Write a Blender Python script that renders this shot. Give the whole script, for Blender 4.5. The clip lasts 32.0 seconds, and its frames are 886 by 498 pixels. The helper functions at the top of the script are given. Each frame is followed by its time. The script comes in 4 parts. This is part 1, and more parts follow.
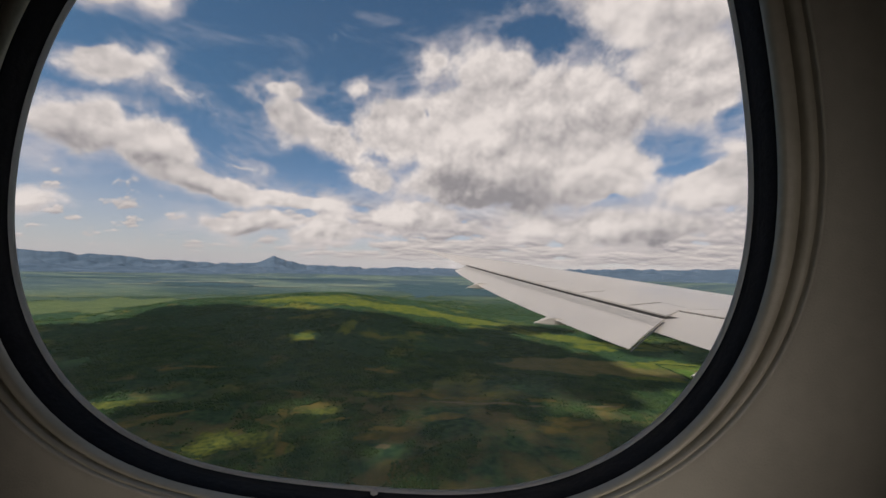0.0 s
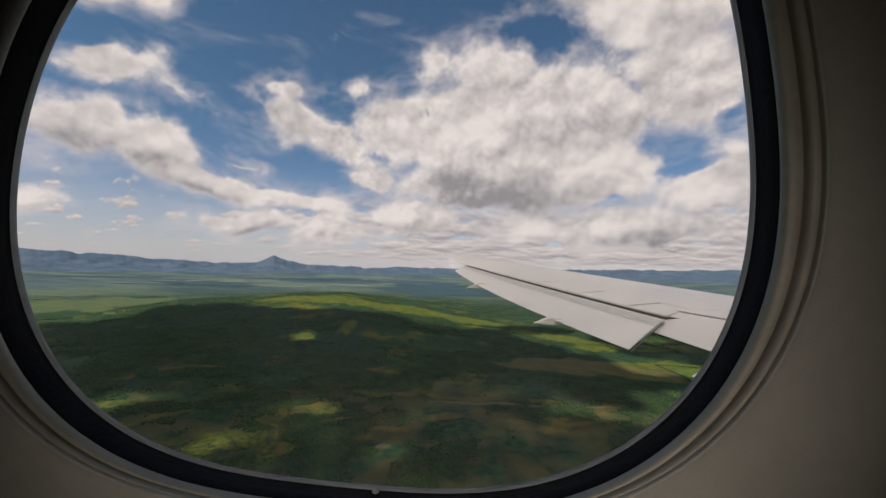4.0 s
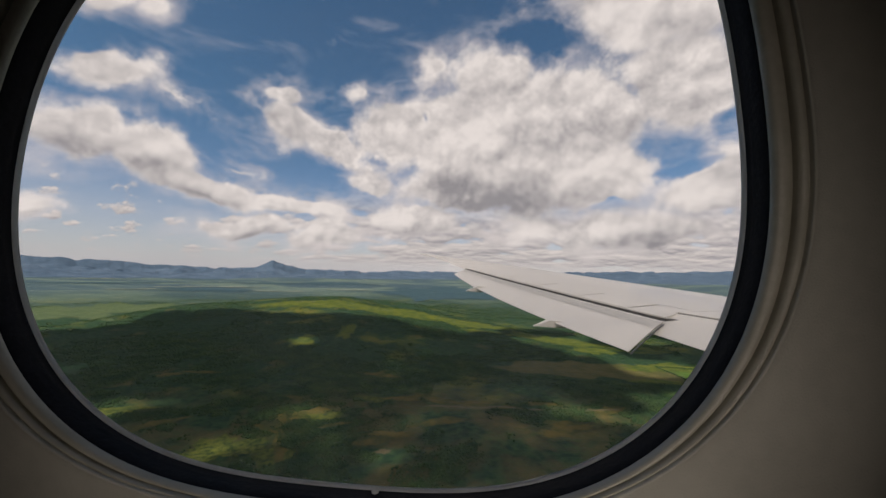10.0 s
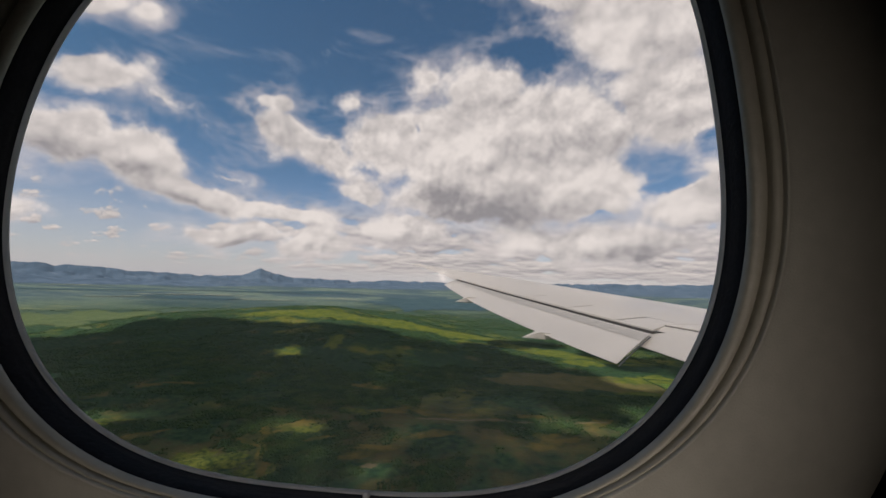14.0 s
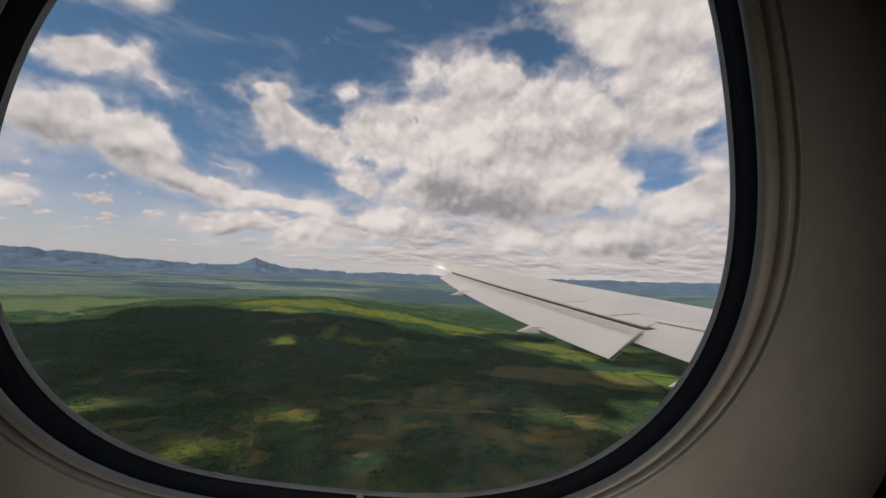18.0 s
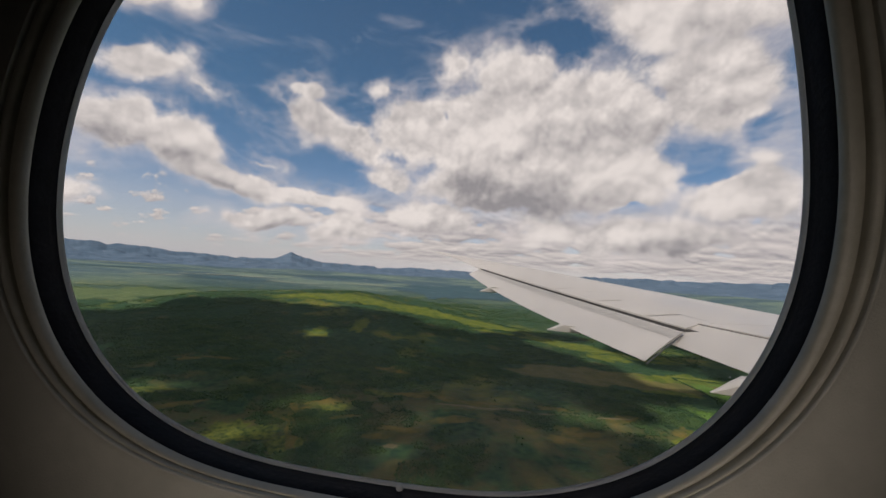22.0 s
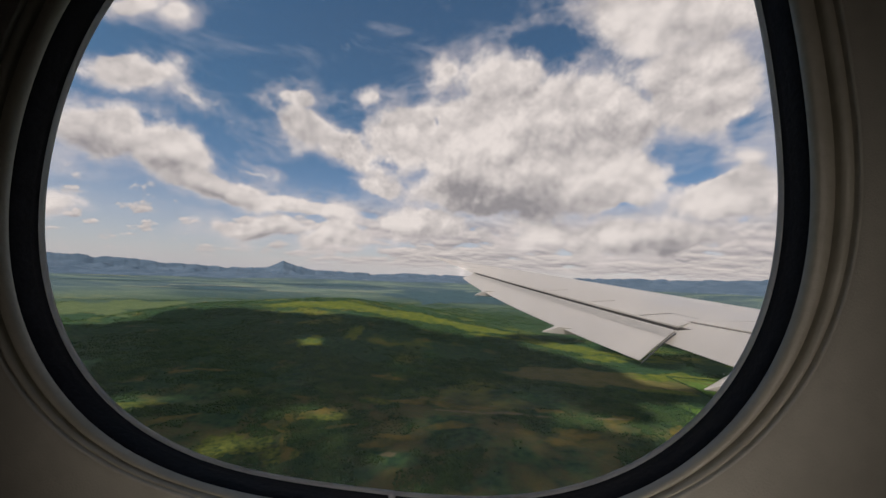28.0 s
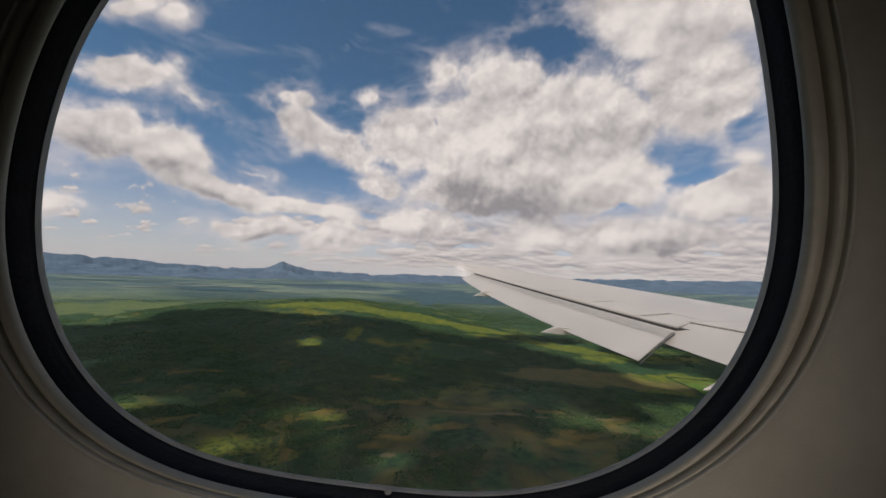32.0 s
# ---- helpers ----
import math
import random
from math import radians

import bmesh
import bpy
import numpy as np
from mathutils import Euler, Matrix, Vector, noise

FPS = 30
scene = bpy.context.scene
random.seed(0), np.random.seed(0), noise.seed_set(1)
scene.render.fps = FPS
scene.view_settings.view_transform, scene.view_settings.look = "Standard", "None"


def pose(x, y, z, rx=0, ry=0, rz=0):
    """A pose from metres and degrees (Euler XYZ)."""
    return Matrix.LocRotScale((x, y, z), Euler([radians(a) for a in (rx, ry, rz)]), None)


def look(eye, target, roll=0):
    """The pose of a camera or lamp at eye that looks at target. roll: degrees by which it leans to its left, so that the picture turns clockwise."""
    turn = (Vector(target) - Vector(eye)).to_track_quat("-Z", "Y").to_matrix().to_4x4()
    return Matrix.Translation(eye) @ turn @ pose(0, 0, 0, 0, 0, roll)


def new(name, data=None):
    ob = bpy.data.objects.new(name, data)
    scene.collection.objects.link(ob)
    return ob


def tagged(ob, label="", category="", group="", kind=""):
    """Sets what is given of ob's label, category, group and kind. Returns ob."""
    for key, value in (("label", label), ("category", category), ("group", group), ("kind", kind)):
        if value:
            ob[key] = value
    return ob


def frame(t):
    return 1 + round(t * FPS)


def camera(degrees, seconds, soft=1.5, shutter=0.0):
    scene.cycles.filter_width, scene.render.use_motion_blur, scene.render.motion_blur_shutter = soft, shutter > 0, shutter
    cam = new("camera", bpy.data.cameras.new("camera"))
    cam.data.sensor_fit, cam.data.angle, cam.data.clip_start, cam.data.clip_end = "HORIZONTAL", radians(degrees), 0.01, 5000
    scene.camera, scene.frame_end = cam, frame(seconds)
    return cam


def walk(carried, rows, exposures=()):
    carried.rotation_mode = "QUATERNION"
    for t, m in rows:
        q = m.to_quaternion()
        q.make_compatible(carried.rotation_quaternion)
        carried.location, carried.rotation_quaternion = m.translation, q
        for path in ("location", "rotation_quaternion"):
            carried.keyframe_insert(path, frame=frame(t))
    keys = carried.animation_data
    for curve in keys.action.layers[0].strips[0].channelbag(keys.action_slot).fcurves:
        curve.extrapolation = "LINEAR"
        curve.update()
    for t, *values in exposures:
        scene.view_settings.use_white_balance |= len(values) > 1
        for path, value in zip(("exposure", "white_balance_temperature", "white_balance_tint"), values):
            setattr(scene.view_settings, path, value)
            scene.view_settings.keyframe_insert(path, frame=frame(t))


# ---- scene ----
cam = camera(104.1, 32.0)
ROWS = [
    (0.0, 0.0038, 0.0084, -0.0148, 2.49, 3.34, -2.04),
    (0.5, 0.0040, 0.0077, -0.0139, 2.40, 3.13, -2.05),
    (1.0, 0.0037, 0.0081, -0.0148, 2.43, 3.29, -2.12),
    (1.5, 0.0031, 0.0083, -0.0144, 2.38, 3.18, -2.39),
    (2.0, 0.0037, 0.0082, -0.0155, 2.40, 3.45, -2.09),
    (2.5, 0.0035, 0.0085, -0.0158, 2.37, 3.47, -2.10),
    (3.0, 0.0036, 0.0080, -0.0158, 2.52, 3.53, -1.95),
    (3.5, 0.0033, 0.0082, -0.0154, 2.44, 3.33, -2.10),
    (5.5, 0.0025, 0.0088, -0.0155, 2.69, 3.37, -2.32),
    (6.0, 0.0021, 0.0089, -0.0145, 2.41, 2.90, -2.46),
    (6.5, 0.0026, 0.0082, -0.0141, 2.39, 2.92, -2.43),
    (7.0, 0.0027, 0.0082, -0.0143, 2.29, 2.96, -2.40),
    (7.5, 0.0031, 0.0080, -0.0165, 2.18, 3.49, -1.79),
    (8.0, 0.0039, 0.0068, -0.0174, 2.63, 4.09, -1.65),
    (8.5, 0.0038, 0.0068, -0.0174, 2.52, 4.08, -1.62),
    (9.0, 0.0036, 0.0075, -0.0170, 2.48, 4.07, -1.73),
    (9.5, 0.0040, 0.0070, -0.0176, 2.43, 4.10, -1.59),
    (10.0, 0.0039, 0.0062, -0.0164, 2.36, 3.92, -1.72),
    (10.5, 0.0042, 0.0056, -0.0170, 2.38, 4.28, -1.64),
    (11.0, 0.0035, 0.0058, -0.0169, 2.36, 4.24, -1.91),
    (11.5, 0.0040, 0.0050, -0.0178, 2.53, 4.70, -2.00),
    (12.0, 0.0038, 0.0052, -0.0180, 2.25, 4.55, -2.05),
    (12.5, 0.0038, 0.0042, -0.0186, 1.90, 4.81, -1.98),
    (13.0, 0.0049, 0.0042, -0.0184, 2.57, 4.68, -1.86),
    (13.5, 0.0040, 0.0032, -0.0188, 2.11, 5.21, -2.02),
    (14.0, 0.0023, 0.0020, -0.0190, 0.72, 5.69, -2.40),
    (14.5, 0.0023, 0.0030, -0.0174, 0.90, 5.09, -2.63),
    (15.0, 0.0019, 0.0037, -0.0178, 1.00, 5.01, -2.81),
    (15.5, 0.0020, 0.0024, -0.0171, 0.55, 5.26, -3.06),
    (17.5, 0.0007, 0.0042, -0.0164, 0.14, 4.44, -3.63),
    (18.0, 0.0001, 0.0074, -0.0173, 0.00, 4.56, -3.50),
    (18.5, 0.0010, 0.0041, -0.0167, -0.09, 4.33, -3.58),
    (19.0, -0.0004, 0.0048, -0.0159, 0.11, 4.05, -4.20),
    (19.5, -0.0021, 0.0072, -0.0156, 1.02, 3.62, -5.13),
    (20.0, -0.0044, 0.0078, -0.0166, 1.62, 3.88, -6.01),
    (20.5, -0.0047, 0.0098, -0.0173, 3.40, 2.89, -5.29),
    (21.0, -0.0056, 0.0096, -0.0196, 5.73, 4.43, -3.23),
    (21.5, -0.0063, 0.0107, -0.0182, 4.75, 3.45, -4.56),
    (22.0, -0.0053, 0.0104, -0.0185, 4.76, 3.59, -4.27),
    (22.5, -0.0043, 0.0096, -0.0185, 4.58, 3.74, -4.07),
    (23.0, -0.0035, 0.0092, -0.0184, 4.40, 3.77, -3.83),
    (23.5, -0.0030, 0.0092, -0.0186, 4.40, 3.82, -3.54),
    (24.0, -0.0032, 0.0093, -0.0186, 4.24, 3.80, -3.63),
    (24.5, -0.0027, 0.0091, -0.0183, 4.26, 3.95, -3.54),
    (25.0, -0.0023, 0.0090, -0.0188, 4.32, 4.08, -3.35),
    (25.5, -0.0027, 0.0090, -0.0187, 4.13, 4.03, -3.35),
    (27.5, -0.0028, 0.0088, -0.0182, 3.71, 3.96, -3.57),
    (28.0, -0.0023, 0.0092, -0.0179, 3.76, 4.45, -2.83),
    (28.5, -0.0027, 0.0086, -0.0185, 3.65, 4.14, -3.42),
    (29.0, -0.0027, 0.0083, -0.0182, 3.78, 4.10, -3.48),
    (29.5, -0.0029, 0.0083, -0.0182, 3.69, 4.22, -3.67),
    (30.0, -0.0023, 0.0081, -0.0181, 3.79, 4.25, -3.64),
    (30.5, -0.0022, 0.0081, -0.0184, 3.77, 4.33, -3.52),
    (31.0, -0.0020, 0.0084, -0.0184, 3.70, 4.17, -3.33),
    (31.5, -0.0007, 0.0084, -0.0186, 3.71, 4.32, -2.99),
    (32.0, -0.0008, 0.0091, -0.0200, 3.65, 4.55, -2.82),
]
ALT = 120.0   # height of the aircraft over the plain
walk(cam, [(t, pose(x, y, ALT + z, 90 + pitch, roll, yaw)) for t, x, y, z, yaw, pitch, roll in ROWS],
     exposures=[(0.0, 0.10, 6690, 18), (32.0, 0.10, 6690, 18)])

# ---- world: sky with fair-weather clouds ----
SUN = Vector((-0.34, -0.52, 0.78)).normalized()

# clouds of the sky: across, up, half width, half height, tilt, weight
CUMULUS = [
    (0.249, 0.479, 0.378, 0.213, 2, 1.00),
    (-0.002, 0.391, 0.258, 0.178, -13, 1.00),
    (-0.190, 0.410, 0.151, 0.116, 23, 1.00),
    (-0.069, 0.610, 0.041, 0.032, 2, 0.60),
    (0.102, 0.591, 0.172, 0.091, 7, 0.90),
    (0.302, 0.307, 0.406, 0.144, -6, 1.00),
    (0.070, 0.256, 0.292, 0.112, -6, 1.00),
    (0.656, 0.601, 0.239, 0.184, 2, 1.00),
    (0.609, 0.819, 0.386, 0.169, 2, 1.00),
    (0.278, 0.904, 0.247, 0.057, -9, 0.80),
    (0.730, 0.264, 0.235, 0.099, 12, 1.00),
    (-0.559, 0.517, 0.113, 0.056, 2, 0.80),
    (-0.518, 0.439, 0.166, 0.070, -23, 0.90),
    (-0.384, 0.380, 0.143, 0.061, -28, 0.95),
    (-0.265, 0.251, 0.089, 0.036, 2, 0.60),
]
CLOUD_BANKS = [
    (-1.127, 0.613, 0.171, 0.076, -13, 0.95),
    (-0.903, 0.528, 0.110, 0.034, -23, 0.35),
    (-1.122, 0.832, 0.140, 0.054, 2, 0.60),
    (-0.992, 0.807, 0.071, 0.049, 2, 0.70),
    (-1.194, 0.409, 0.235, 0.103, -8, 0.95),
    (-0.949, 0.347, 0.204, 0.080, -16, 0.95),
    (-0.781, 0.243, 0.247, 0.055, -14, 1.00),
    (-0.538, 0.191, 0.223, 0.039, -6, 1.00),
    (-0.624, 0.118, 0.211, 0.043, 2, 1.00),
    (-0.379, 0.100, 0.164, 0.042, 2, 0.90),
    (-0.125, 0.160, 0.173, 0.050, 2, 1.00),
    (0.483, 0.135, 0.391, 0.057, 2, 0.90),
    (-0.676, 0.296, 0.134, 0.019, -23, 0.35),
    (-0.309, 0.531, 0.038, 0.027, 2, 0.60),
    (-1.295, 0.168, 0.085, 0.028, 2, 0.40),
]
SKY_GAPS = [
    (-0.119, 0.454, 0.027, 0.032, 2, 1.00),
    (0.220, 0.719, 0.164, 0.048, -11, 0.90),
    (0.766, 0.463, 0.062, 0.058, 22, 1.00),
    (0.434, 0.209, 0.091, 0.023, 10, 1.00),
    (0.666, 0.326, 0.135, 0.020, 17, 0.50),
    (-0.261, 0.329, 0.051, 0.045, 2, 0.60),
    (-0.435, 0.270, 0.137, 0.027, -18, 0.50),
]
CLOUD_BASES = [
    (-0.047, 0.260, 0.175, 0.058, -3, 0.95),
    (0.138, 0.204, 0.230, 0.064, -4, 1.05),
    (0.279, 0.160, 0.082, 0.025, 2, 0.90),
    (0.659, 0.728, 0.290, 0.150, 2, 0.35),
    (0.596, 0.102, 0.338, 0.033, 2, 0.50),
    (-0.787, 0.222, 0.190, 0.024, -14, 0.60),
    (-0.945, 0.317, 0.159, 0.021, -16, 0.45),
    (-0.604, 0.091, 0.200, 0.020, 2, 0.60),
    (-1.212, 0.355, 0.177, 0.025, -6, 0.40),
    (-0.115, 0.117, 0.148, 0.017, 2, 0.50),
    (0.727, 0.189, 0.163, 0.030, 7, 0.45),
    (0.351, 0.439, 0.151, 0.071, 2, 0.25),
]


class Graph:
    """Short hand for a node tree."""
    def __init__(self, tree):
        self.tree = tree

    def node(self, kind, **inputs):
        n = self.tree.nodes.new(kind)
        for k, v in inputs.items():
            self.put(n.inputs[k.replace("_", " ")], v)
        return n

    def put(self, socket, v):
        if isinstance(v, bpy.types.NodeSocket):
            self.tree.links.new(v, socket)
        else:
            socket.default_value = v

    def math(self, op, a, b=0.0, c=0.0):
        n = self.tree.nodes.new("ShaderNodeMath")
        n.operation = op
        for s, v in zip(n.inputs, (a, b, c)):
            self.put(s, v)
        return n.outputs[0]

    def vec(self, op, a, b=(0, 0, 0)):
        n = self.tree.nodes.new("ShaderNodeVectorMath")
        n.operation = op
        self.put(n.inputs[0], a)
        if op == "SCALE":
            self.put(n.inputs["Scale"], b)
        else:
            self.put(n.inputs[1], b)
        return n.outputs[0]

    def length(self, v):
        n = self.tree.nodes.new("ShaderNodeVectorMath")
        n.operation = "LENGTH"
        self.put(n.inputs[0], v)
        return n.outputs["Value"]

    def noise(self, vector, scale, detail=4.0, rough=0.55, warp=0.0):
        n = self.node("ShaderNodeTexNoise", Vector=vector, Scale=scale, Detail=detail, Roughness=rough, Distortion=warp)
        return n.outputs[0]

    def colour_noise(self, vector, scale):
        """Noise as a vector about nought."""
        n = self.node("ShaderNodeTexNoise", Vector=vector, Scale=scale, Detail=4.0)
        return self.vec("SUBTRACT", n.outputs["Color"], (0.5, 0.5, 0.5))

    def smooth(self, v, lo, hi, a=0.0, b=1.0):
        n = self.tree.nodes.new("ShaderNodeMapRange")
        n.interpolation_type = "SMOOTHSTEP"
        for s, x in zip(n.inputs, (v, lo, hi, a, b)):
            self.put(s, x)
        return n.outputs[0]

    def mix(self, f, a, b):
        n = self.tree.nodes.new("ShaderNodeMix")
        n.data_type = "RGBA"
        self.put(n.inputs[0], f)
        for s, v in ((n.inputs[6], a), (n.inputs[7], b)):
            self.put(s, (*v, 1.0) if isinstance(v, tuple) and len(v) == 3 else v)
        return n.outputs[2]


def build_world():
    world = bpy.data.worlds.new("sky")
    scene.world = world
    world.use_nodes = True
    tree = world.node_tree
    g = Graph(tree)
    d = tree.nodes.new("ShaderNodeTexCoord").outputs["Generated"]
    sep = g.node("ShaderNodeSeparateXYZ", Vector=d)
    x, y, z = sep.outputs
    ahead = g.math("MAXIMUM", y, 0.12)
    across, up = g.math("DIVIDE", x, ahead), g.math("DIVIDE", z, ahead)
    soft = g.noise(d, 7.0, 5.0, 0.55)
    soft2 = g.noise(g.vec("ADD", d, (3.1, 1.7, 5.2)), 7.0, 5.0, 0.55)
    bent_a = g.math("ADD", across, g.math("MULTIPLY", g.math("SUBTRACT", soft, 0.5), 0.17))
    bent_u = g.math("ADD", up, g.math("MULTIPLY", g.math("SUBTRACT", soft2, 0.5), 0.12))

    def blobs(rows, lift=0.0):
        """The nearness to a set of ellipses; lift looks that much further up."""
        total = None
        for cx, cz, rx, rz, tilt, w in rows:
            c, s = math.cos(radians(tilt)), math.sin(radians(tilt))
            dx, dz = g.math("SUBTRACT", bent_a, cx), g.math("SUBTRACT", bent_u, cz - lift)
            p = g.math("ADD", g.math("MULTIPLY", dx, c / rx), g.math("MULTIPLY", dz, s / rx))
            q = g.math("ADD", g.math("MULTIPLY", dx, -s / rz), g.math("MULTIPLY", dz, c / rz))
            r = g.math("SQRT", g.math("ADD", g.math("MULTIPLY", p, p), g.math("MULTIPLY", q, q)))
            v = g.math("MULTIPLY", g.math("SUBTRACT", 1.0, r), w)
            total = v if total is None else g.math("SMOOTH_MAX", total, v, 0.15)
        return total

    fine = g.noise(d, 8.0, 7.0, 0.53, 0.3)

    def puffs(at):
        v = tree.nodes.new("ShaderNodeTexVoronoi")
        v.feature = "SMOOTH_F1"
        g.put(v.inputs["Vector"], at)
        for key, k in (("Scale", 6.5), ("Detail", 4.0), ("Roughness", 0.55), ("Lacunarity", 2.3), ("Smoothness", 0.35)):
            v.inputs[key].default_value = k
        return g.math("SUBTRACT", 1.0, v.outputs["Distance"])

    bent = g.vec("ADD", d, g.vec("SCALE", g.colour_noise(d, 9.0), 0.045))
    puff = puffs(bent)
    puff_up = puffs(g.vec("ADD", bent, (-0.010, 0.0, 0.022)))
    mass = g.math("MAXIMUM", blobs(CUMULUS), blobs(CLOUD_BANKS))
    mass_up = g.math("MAXIMUM", blobs(CUMULUS, 0.06), blobs(CLOUD_BANKS, 0.03))
    under = g.math("SUBTRACT", mass_up, mass)
    gap = g.math("MAXIMUM", blobs(SKY_GAPS), -0.2)
    front = g.smooth(y, 0.1, 0.3)
    wild = g.math("SUBTRACT", g.math("MULTIPLY", g.noise(d, 2.2, 2.0), 3.0), 1.25)
    mass = g.math("ADD", g.math("MULTIPLY", g.math("MAXIMUM", mass, -0.7), front),
                  g.math("MULTIPLY", wild, g.math("SUBTRACT", 1.0, front)))
    dens = g.math("ADD", g.math("MULTIPLY", mass, 1.35), g.math("MULTIPLY", g.math("SUBTRACT", fine, 0.5), 2.6))
    dens = g.math("ADD", dens, g.math("MULTIPLY", g.math("ADD", puff, 0.0), 0.95))
    dens = g.math("SUBTRACT", dens, g.math("MULTIPLY", g.math("MAXIMUM", gap, 0.0), 1.6))
    dens = g.math("ADD", dens, g.smooth(mass, 0.18, 0.5, 0.0, 0.55))
    cover = g.smooth(dens, -0.02, 0.78)
    wisp = g.noise(g.vec("MULTIPLY", bent, (1.0, 1.0, 1.9)), 6.0, 7.0, 0.62, 0.5)
    thin_cover = g.math("MULTIPLY", g.smooth(g.math("ADD", dens, g.math("MULTIPLY", g.math("SUBTRACT", wisp, 0.5), 3.0)), -0.75, 0.9), g.smooth(mass, -0.65, -0.15, 0.0, 0.62))
    # small flat clouds in rows towards the horizon
    plane = tree.nodes.new("ShaderNodeCombineXYZ")
    g.put(plane.inputs[0], g.math("MULTIPLY", across, 10.5))
    g.put(plane.inputs[1], g.math("MULTIPLY", g.math("LOGARITHM", g.math("ADD", g.math("MAXIMUM", up, 0.0), 0.045), math.e), 4.6))

    def low_clouds(lift):
        at = g.vec("ADD", plane.outputs[0], (0.0, lift, 0.0))
        v = tree.nodes.new("ShaderNodeTexVoronoi")
        g.put(v.inputs["Vector"], g.vec("ADD", at, g.vec("SCALE", g.colour_noise(at, 1.6), 0.6)))
        for key, k in (("Scale", 1.3), ("Detail", 2.0), ("Roughness", 0.5)):
            v.inputs[key].default_value = k
        return g.math("ADD", g.noise(at, 0.8, 6.0, 0.55), g.math("MULTIPLY", g.math("SUBTRACT", 0.5, v.outputs["Distance"]), 0.16))

    row, rowshade = low_clouds(0.0), low_clouds(0.22)
    bias = g.math("MULTIPLY", g.smooth(across, -0.9, 0.1), 0.24)
    rows_in = g.math("MULTIPLY", g.smooth(z, 0.005, 0.03), g.smooth(z, 0.24, 0.12))
    cover2 = g.math("MULTIPLY", g.math("MULTIPLY", g.smooth(g.math("ADD", row, bias), 0.48, 0.59), 0.94), rows_in)
    east = g.smooth(across, 0.25, 0.8, 0.0, 0.14)
    veil = g.math("MULTIPLY", g.smooth(g.math("ADD", east, g.noise(g.vec("MULTIPLY", d, (2.0, 2.0, 6.0)), 2.0, 6.0, 0.6, 0.6)), 0.50, 0.80), 0.5)
    # light and shade of the clouds
    broad = g.noise(d, 4.2, 3.0, 0.5, 0.2)
    broad_up = g.noise(g.vec("ADD", d, (-0.03, 0.0, 0.075)), 4.2, 3.0, 0.5, 0.2)
    relief = g.math("MULTIPLY", g.math("SUBTRACT", broad, broad_up), 1.15)
    relief = g.math("ADD", relief, g.math("MULTIPLY", g.math("SUBTRACT", puff, puff_up), 0.85))
    relief = g.math("ADD", relief, g.math("MULTIPLY", g.math("SUBTRACT", puff, 0.55), 0.30))
    base = g.math("MAXIMUM", blobs(CLOUD_BASES), 0.0)
    thick = g.smooth(dens, 0.2, 1.9, 0.0, 0.15)
    lit = g.math("ADD", 0.95, relief)
    lit = g.math("SUBTRACT", lit, g.math("MULTIPLY", base, 0.62))
    lit = g.math("SUBTRACT", lit, thick)
    lit = g.math("SUBTRACT", lit, g.smooth(under, -0.35, 0.45, -0.08, 0.20))
    lit = g.math("MINIMUM", g.math("MAXIMUM", lit, 0.0), 1.0)
    lit2 = g.math("MINIMUM", g.math("MAXIMUM", g.math("ADD", 0.55, g.math("MULTIPLY", g.math("SUBTRACT", row, rowshade), 3.0)), 0.0), 1.0)
    cloud = g.mix(lit, (0.27, 0.27, 0.275), (0.715, 0.695, 0.65))
    cloud2 = g.mix(lit2, (0.25, 0.25, 0.265), (0.65, 0.62, 0.57))
    sky = tree.nodes.new("ShaderNodeTexSky")
    sky.sky_type, sky.sun_disc = "NISHITA", False
    sky.sun_elevation = math.asin(SUN.z)
    sky.sun_rotation = math.atan2(SUN.x, SUN.y)
    sky.altitude, sky.air_density, sky.dust_density, sky.ozone_density = 700, 1.0, 0.6, 1.5
    blue = g.vec("SCALE", sky.outputs[0], 0.080)
    blue = g.mix(g.smooth(z, 0.05, 0.45), g.vec("MULTIPLY", blue, (0.90, 0.95, 1.0)), g.vec("MULTIPLY", blue, (0.64, 0.97, 1.01)))
    out = g.mix(veil, blue, (0.55, 0.55, 0.57))
    haze = g.mix(g.smooth(across, -1.0, 0.5), (0.44, 0.455, 0.48), (0.53, 0.52, 0.525))
    out = g.mix(g.math("MULTIPLY", g.smooth(z, 0.26, 0.0), 0.62), out, haze)
    out = g.mix(cover2, out, cloud2)
    out = g.mix(g.math("MULTIPLY", g.smooth(z, 0.05, -0.01), 0.5), out, haze)
    out = g.mix(thin_cover, out, (0.60, 0.575, 0.56))
    out = g.mix(cover, out, cloud)
    back = g.node("ShaderNodeBackground", Color=out, Strength=1.0)
    tree.links.new(back.outputs[0], tree.nodes["World Output"].inputs[0])


build_world()
lamp = bpy.data.lights.new("sun", "SUN")
lamp.energy, lamp.angle, lamp.color = 4.6, radians(0.6), (1.0, 0.93, 0.82)
sun = new("sun", lamp)
sun.matrix_world = look(tuple(SUN * 50 + Vector((0, 0, ALT))), (0, 0, ALT))


